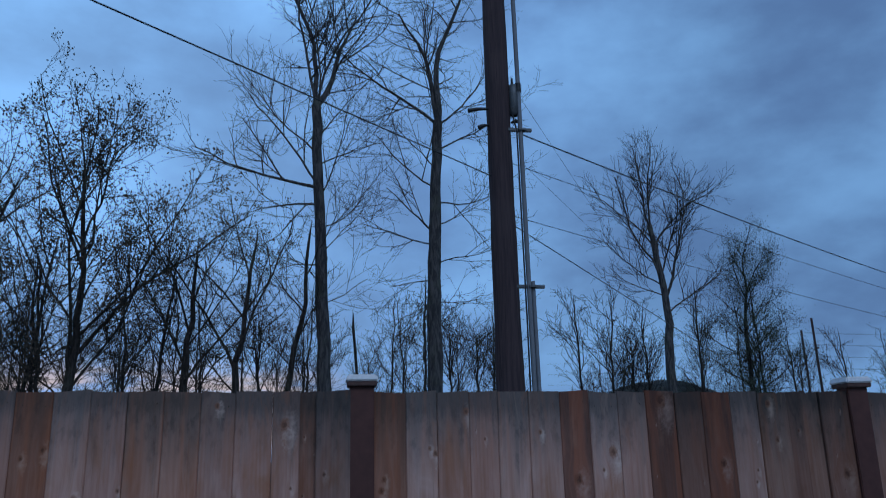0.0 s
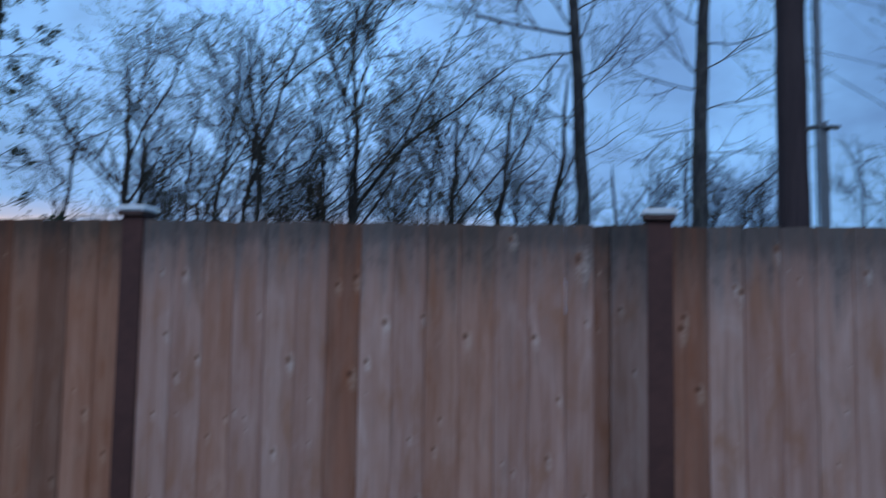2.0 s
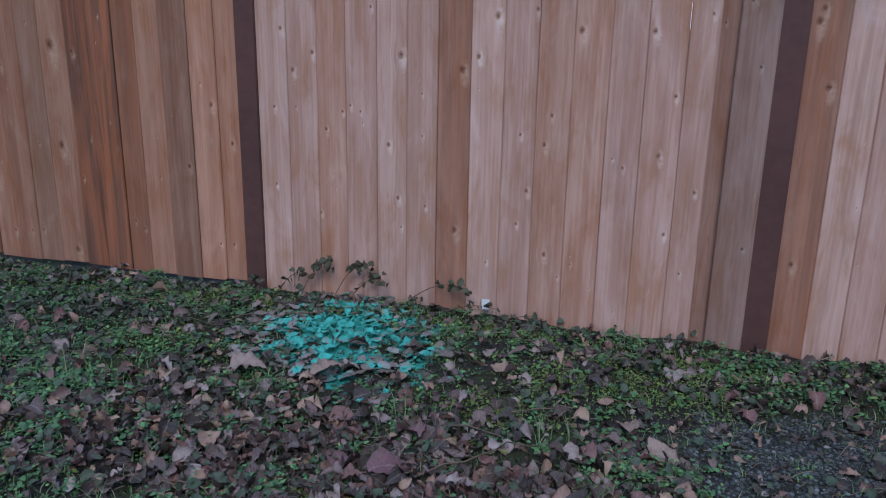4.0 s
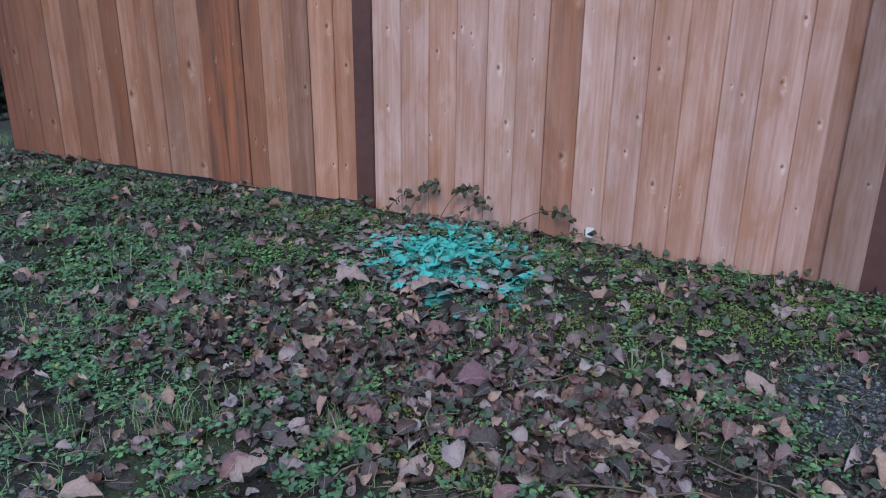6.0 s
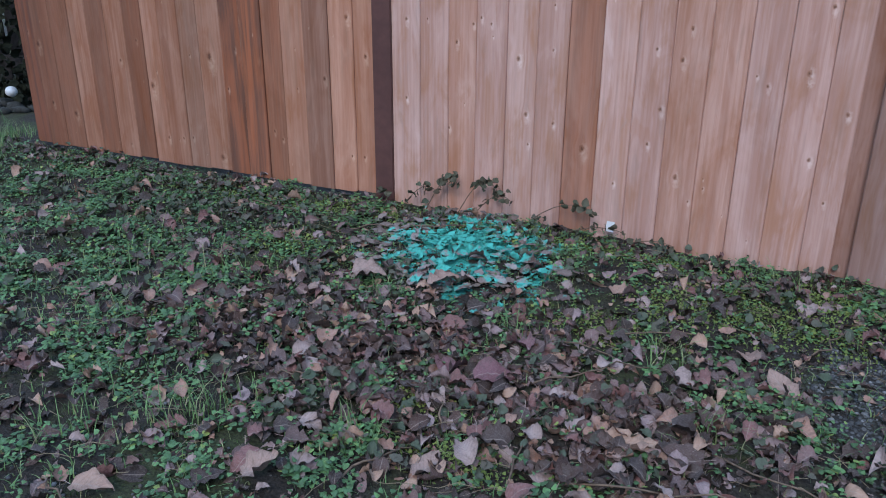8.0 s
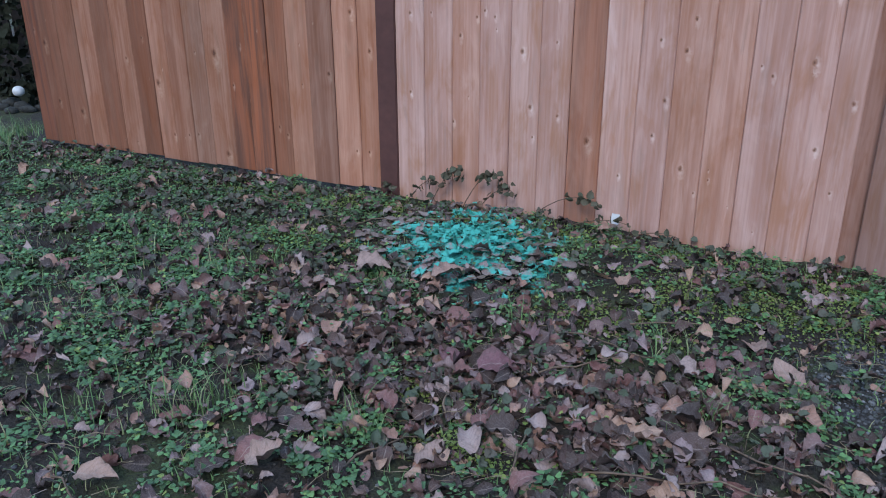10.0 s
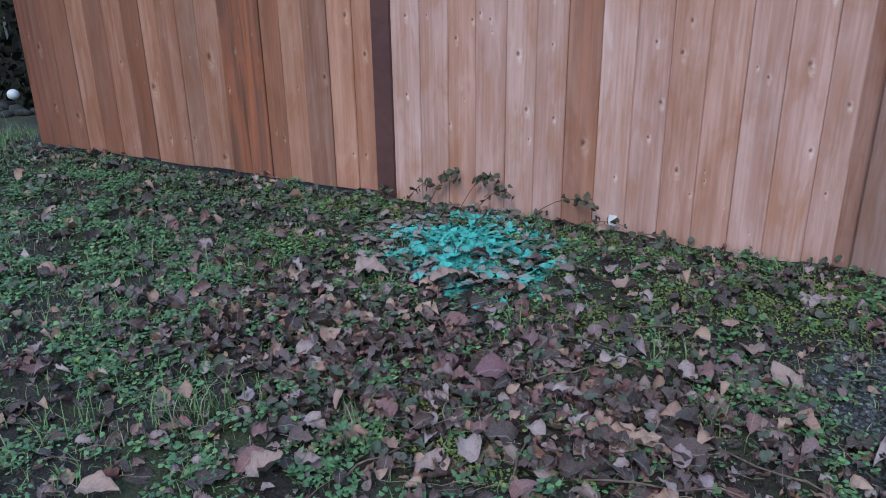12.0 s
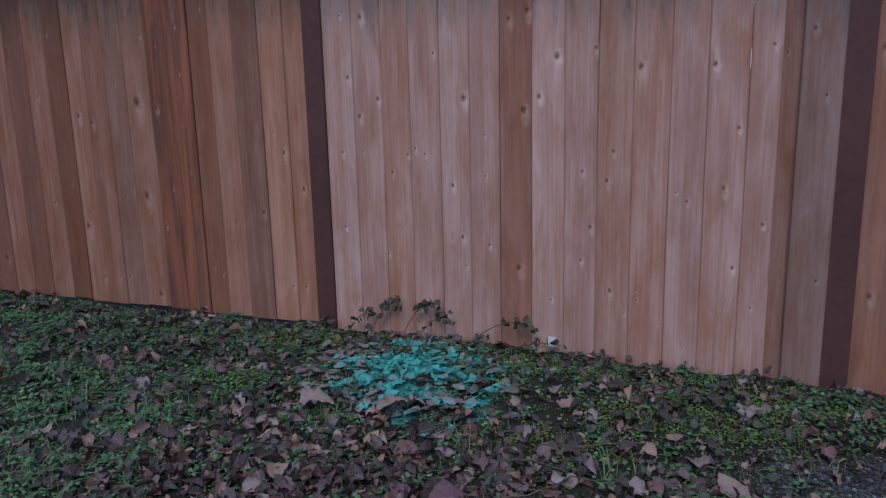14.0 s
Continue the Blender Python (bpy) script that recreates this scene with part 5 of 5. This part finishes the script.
# ---- twigs and stems on the ground ----
for i, (x, y, length, turn) in enumerate([(-1.851, 3.267, 0.42, 15), (-0.895, 2.281, 0.40, 40), (-0.517, 1.833, 0.60, 12), (-1.222, 1.874, 0.16, 120), (-1.261, 1.596, 0.22, 60), (-1.819, 1.095, 0.28, -20),
                                          (-0.949, 2.442, 0.28, -15), (-1.469, 2.236, 0.22, 150), (-0.778, 2.655, 0.30, 25), (-2.222, 3.131, 0.40, 35), (-2.876, 3.134, 0.35, 10), (-2.2, 2.235, 0.25, 75),
                                          (-0.301, 1.996, 0.45, -20), (-0.956, 1.818, 0.30, 100), (-2.487, 2.813, 0.30, 160), (-0.901, 3.223, 0.35, -30), (-1.69, 1.829, 0.2, 5), (-0.233, 2.905, 0.25, 60)]):
    q = random.Random(700 + i)
    c, s = math.cos(radians(turn)), math.sin(radians(turn))
    pts = [(x + c * length * (f - 0.5) + q.gauss(0, 0.008), y + s * length * (f - 0.5) + q.gauss(0, 0.008), rough_z(x, y) + 0.022 + 0.035 * math.sin(math.pi * f) * q.uniform(0.2, 1)) for f in np.linspace(0, 1, 8)]
    thing("fallen_twig", "thin dry brown twig lying on the leaves", "twig", group="fallen twigs", me=tube_mesh("fallen_twig", [(pts, list(np.linspace(0.0035, 0.0018, 8)))], 6, STEM))

# ---- bramble sprigs against the planks ----
WB = [leaf_mesh(860 + i, WITHERED, False, 1.0, 0.7) for i in range(4)]
# place along the fence, reach, rise, leaves, and where along the stem they begin
for i, (x, reach, rise, many, bare) in enumerate([(-2.30, 0.22, 0.13, 16, 0.1), (-2.16, 0.20, 0.19, 18, 0.45), (-1.98, 0.22, 0.19, 22, 0.5), (-1.90, 0.22, 0.13, 14, 0.3),
                                                  (-1.63, 0.36, 0.13, 14, 0.62), (-1.42, 0.30, 0.05, 10, 0.2), (-1.15, 0.25, 0.04, 8, 0.1), (-2.50, 0.14, 0.07, 7, 0.2)]):
    q = random.Random(800 + i)
    ob = thing("bramble_sprig", "arching bramble sprig with withered leaves against the fence", "bramble", pose(x, 3.52, rough_z(x, 3.52) - 0.004), group="bramble sprigs")
    line = [(reach * f, 0.02 * math.sin(3 * f), rise * math.sin(math.pi * 0.68 * f) * 1.1) for f in np.linspace(0, 1, 8)]
    part("stem", tube_mesh("stem", [(line, list(np.linspace(0.0028, 0.0014, 8)))], 6, STEM), ob)
    for k in range(many):
        f = bare + (1 - bare) * (k + q.random()) / many
        n = min(6, int(f * 7))
        p = Vector(line[n]).lerp(Vector(line[n + 1]), f * 7 - n)
        part("leaf", WB[k % 4], ob, m=pose(p.x + q.gauss(0, 0.014), p.y - 0.012 + q.gauss(0, 0.010), p.z + q.gauss(0, 0.015), 65 + q.gauss(0, 20), q.gauss(0, 20), q.uniform(0, 360)) @ Matrix.Scale(q.uniform(0.028, 0.045), 4))

# the paper tag at the foot of the fence
tag = block("paper_tag", (0.036, 0.003, 0.048), PAPER, 0.0008)
thing("paper_tag", "small white paper tag stuck in the ground by the fence", "tag", pose(-1.20, 3.535, 0.098, -8, 4, 6), me=tag)

# ---- the dark corner past the end of the fence, its shade put into the colours ----
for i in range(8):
    thing("old_board", "weathered upright board of an old screen, darkened for shade", "board", pose(-8.1 + 0.205 * i + rng.uniform(-0.02, 0.02), 5.2 + 0.03 * rng.uniform(-1, 1), -0.05, rng.uniform(-2, 2), rng.uniform(-1.5, 1.5), rng.uniform(-6, 6)),
          group="old boards", me=block("old_board", (0.195, 0.022, 1.7 + rng.uniform(-0.15, 0.15)), SHADED_BOARD, 0.004))
thing("timber_rail", "horizontal timber lying in front of the boards, darkened for shade", "timber", pose(-6.98, 4.85, 0.28, 0, 0, 8), me=block("timber_rail", (1.5, 0.12, 0.10), SHADED_BOARD, 0.01))
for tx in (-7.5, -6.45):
    thing("timber_block", "timber block carrying a rail, darkened for shade", "timber", pose(tx, 4.83 + 0.14 * (tx + 6.98), 0.0), group="timber blocks", me=block("timber_block", (0.16, 0.16, 0.285), SHADED_BOARD, 0.01))
ball = bmesh.new()
bmesh.ops.create_uvsphere(ball, u_segments=20, v_segments=12, radius=0.046)
for v in ball.verts:
    v.co.z *= 0.94
    v.co += 0.004 * Vector((noise.noise(v.co * 20), noise.noise(v.co * 23), 0))
thing("white_ball", "scuffed white plastic ball on a heap of stones", "ball", pose(-6.41, 4.325, 0.19), me=from_bm("white_ball", ball, WHITE_PLASTIC, True))
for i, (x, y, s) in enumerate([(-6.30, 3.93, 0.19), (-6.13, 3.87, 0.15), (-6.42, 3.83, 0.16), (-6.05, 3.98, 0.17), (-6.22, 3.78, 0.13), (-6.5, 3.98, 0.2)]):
    thing("field_stone", "rounded field stone in a small heap, darkened for shade", "stone", pose(x - 0.11, y + 0.40, 0.06, rng.uniform(-20, 20), rng.uniform(-20, 20), rng.uniform(0, 360)) @ Matrix.Scale(s, 4), group="field stones", me=pebble(660 + i, SHADED_STONE))

# ivy added over the old boards to fill the shade, coloured near black
ir = random.Random(41)
IV = [leaf_mesh(900 + i, SHADED_IVY) for i in range(3)]
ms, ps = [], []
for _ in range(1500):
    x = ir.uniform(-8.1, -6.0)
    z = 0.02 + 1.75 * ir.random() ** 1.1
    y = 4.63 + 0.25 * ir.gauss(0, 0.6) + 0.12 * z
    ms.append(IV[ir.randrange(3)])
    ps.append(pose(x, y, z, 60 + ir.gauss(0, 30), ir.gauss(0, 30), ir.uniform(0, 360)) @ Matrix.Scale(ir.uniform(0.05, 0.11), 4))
heap("ivy", "near-black ivy added to fill the shade past the fence end", "ivy", ms, ps, SHADED_IVY)
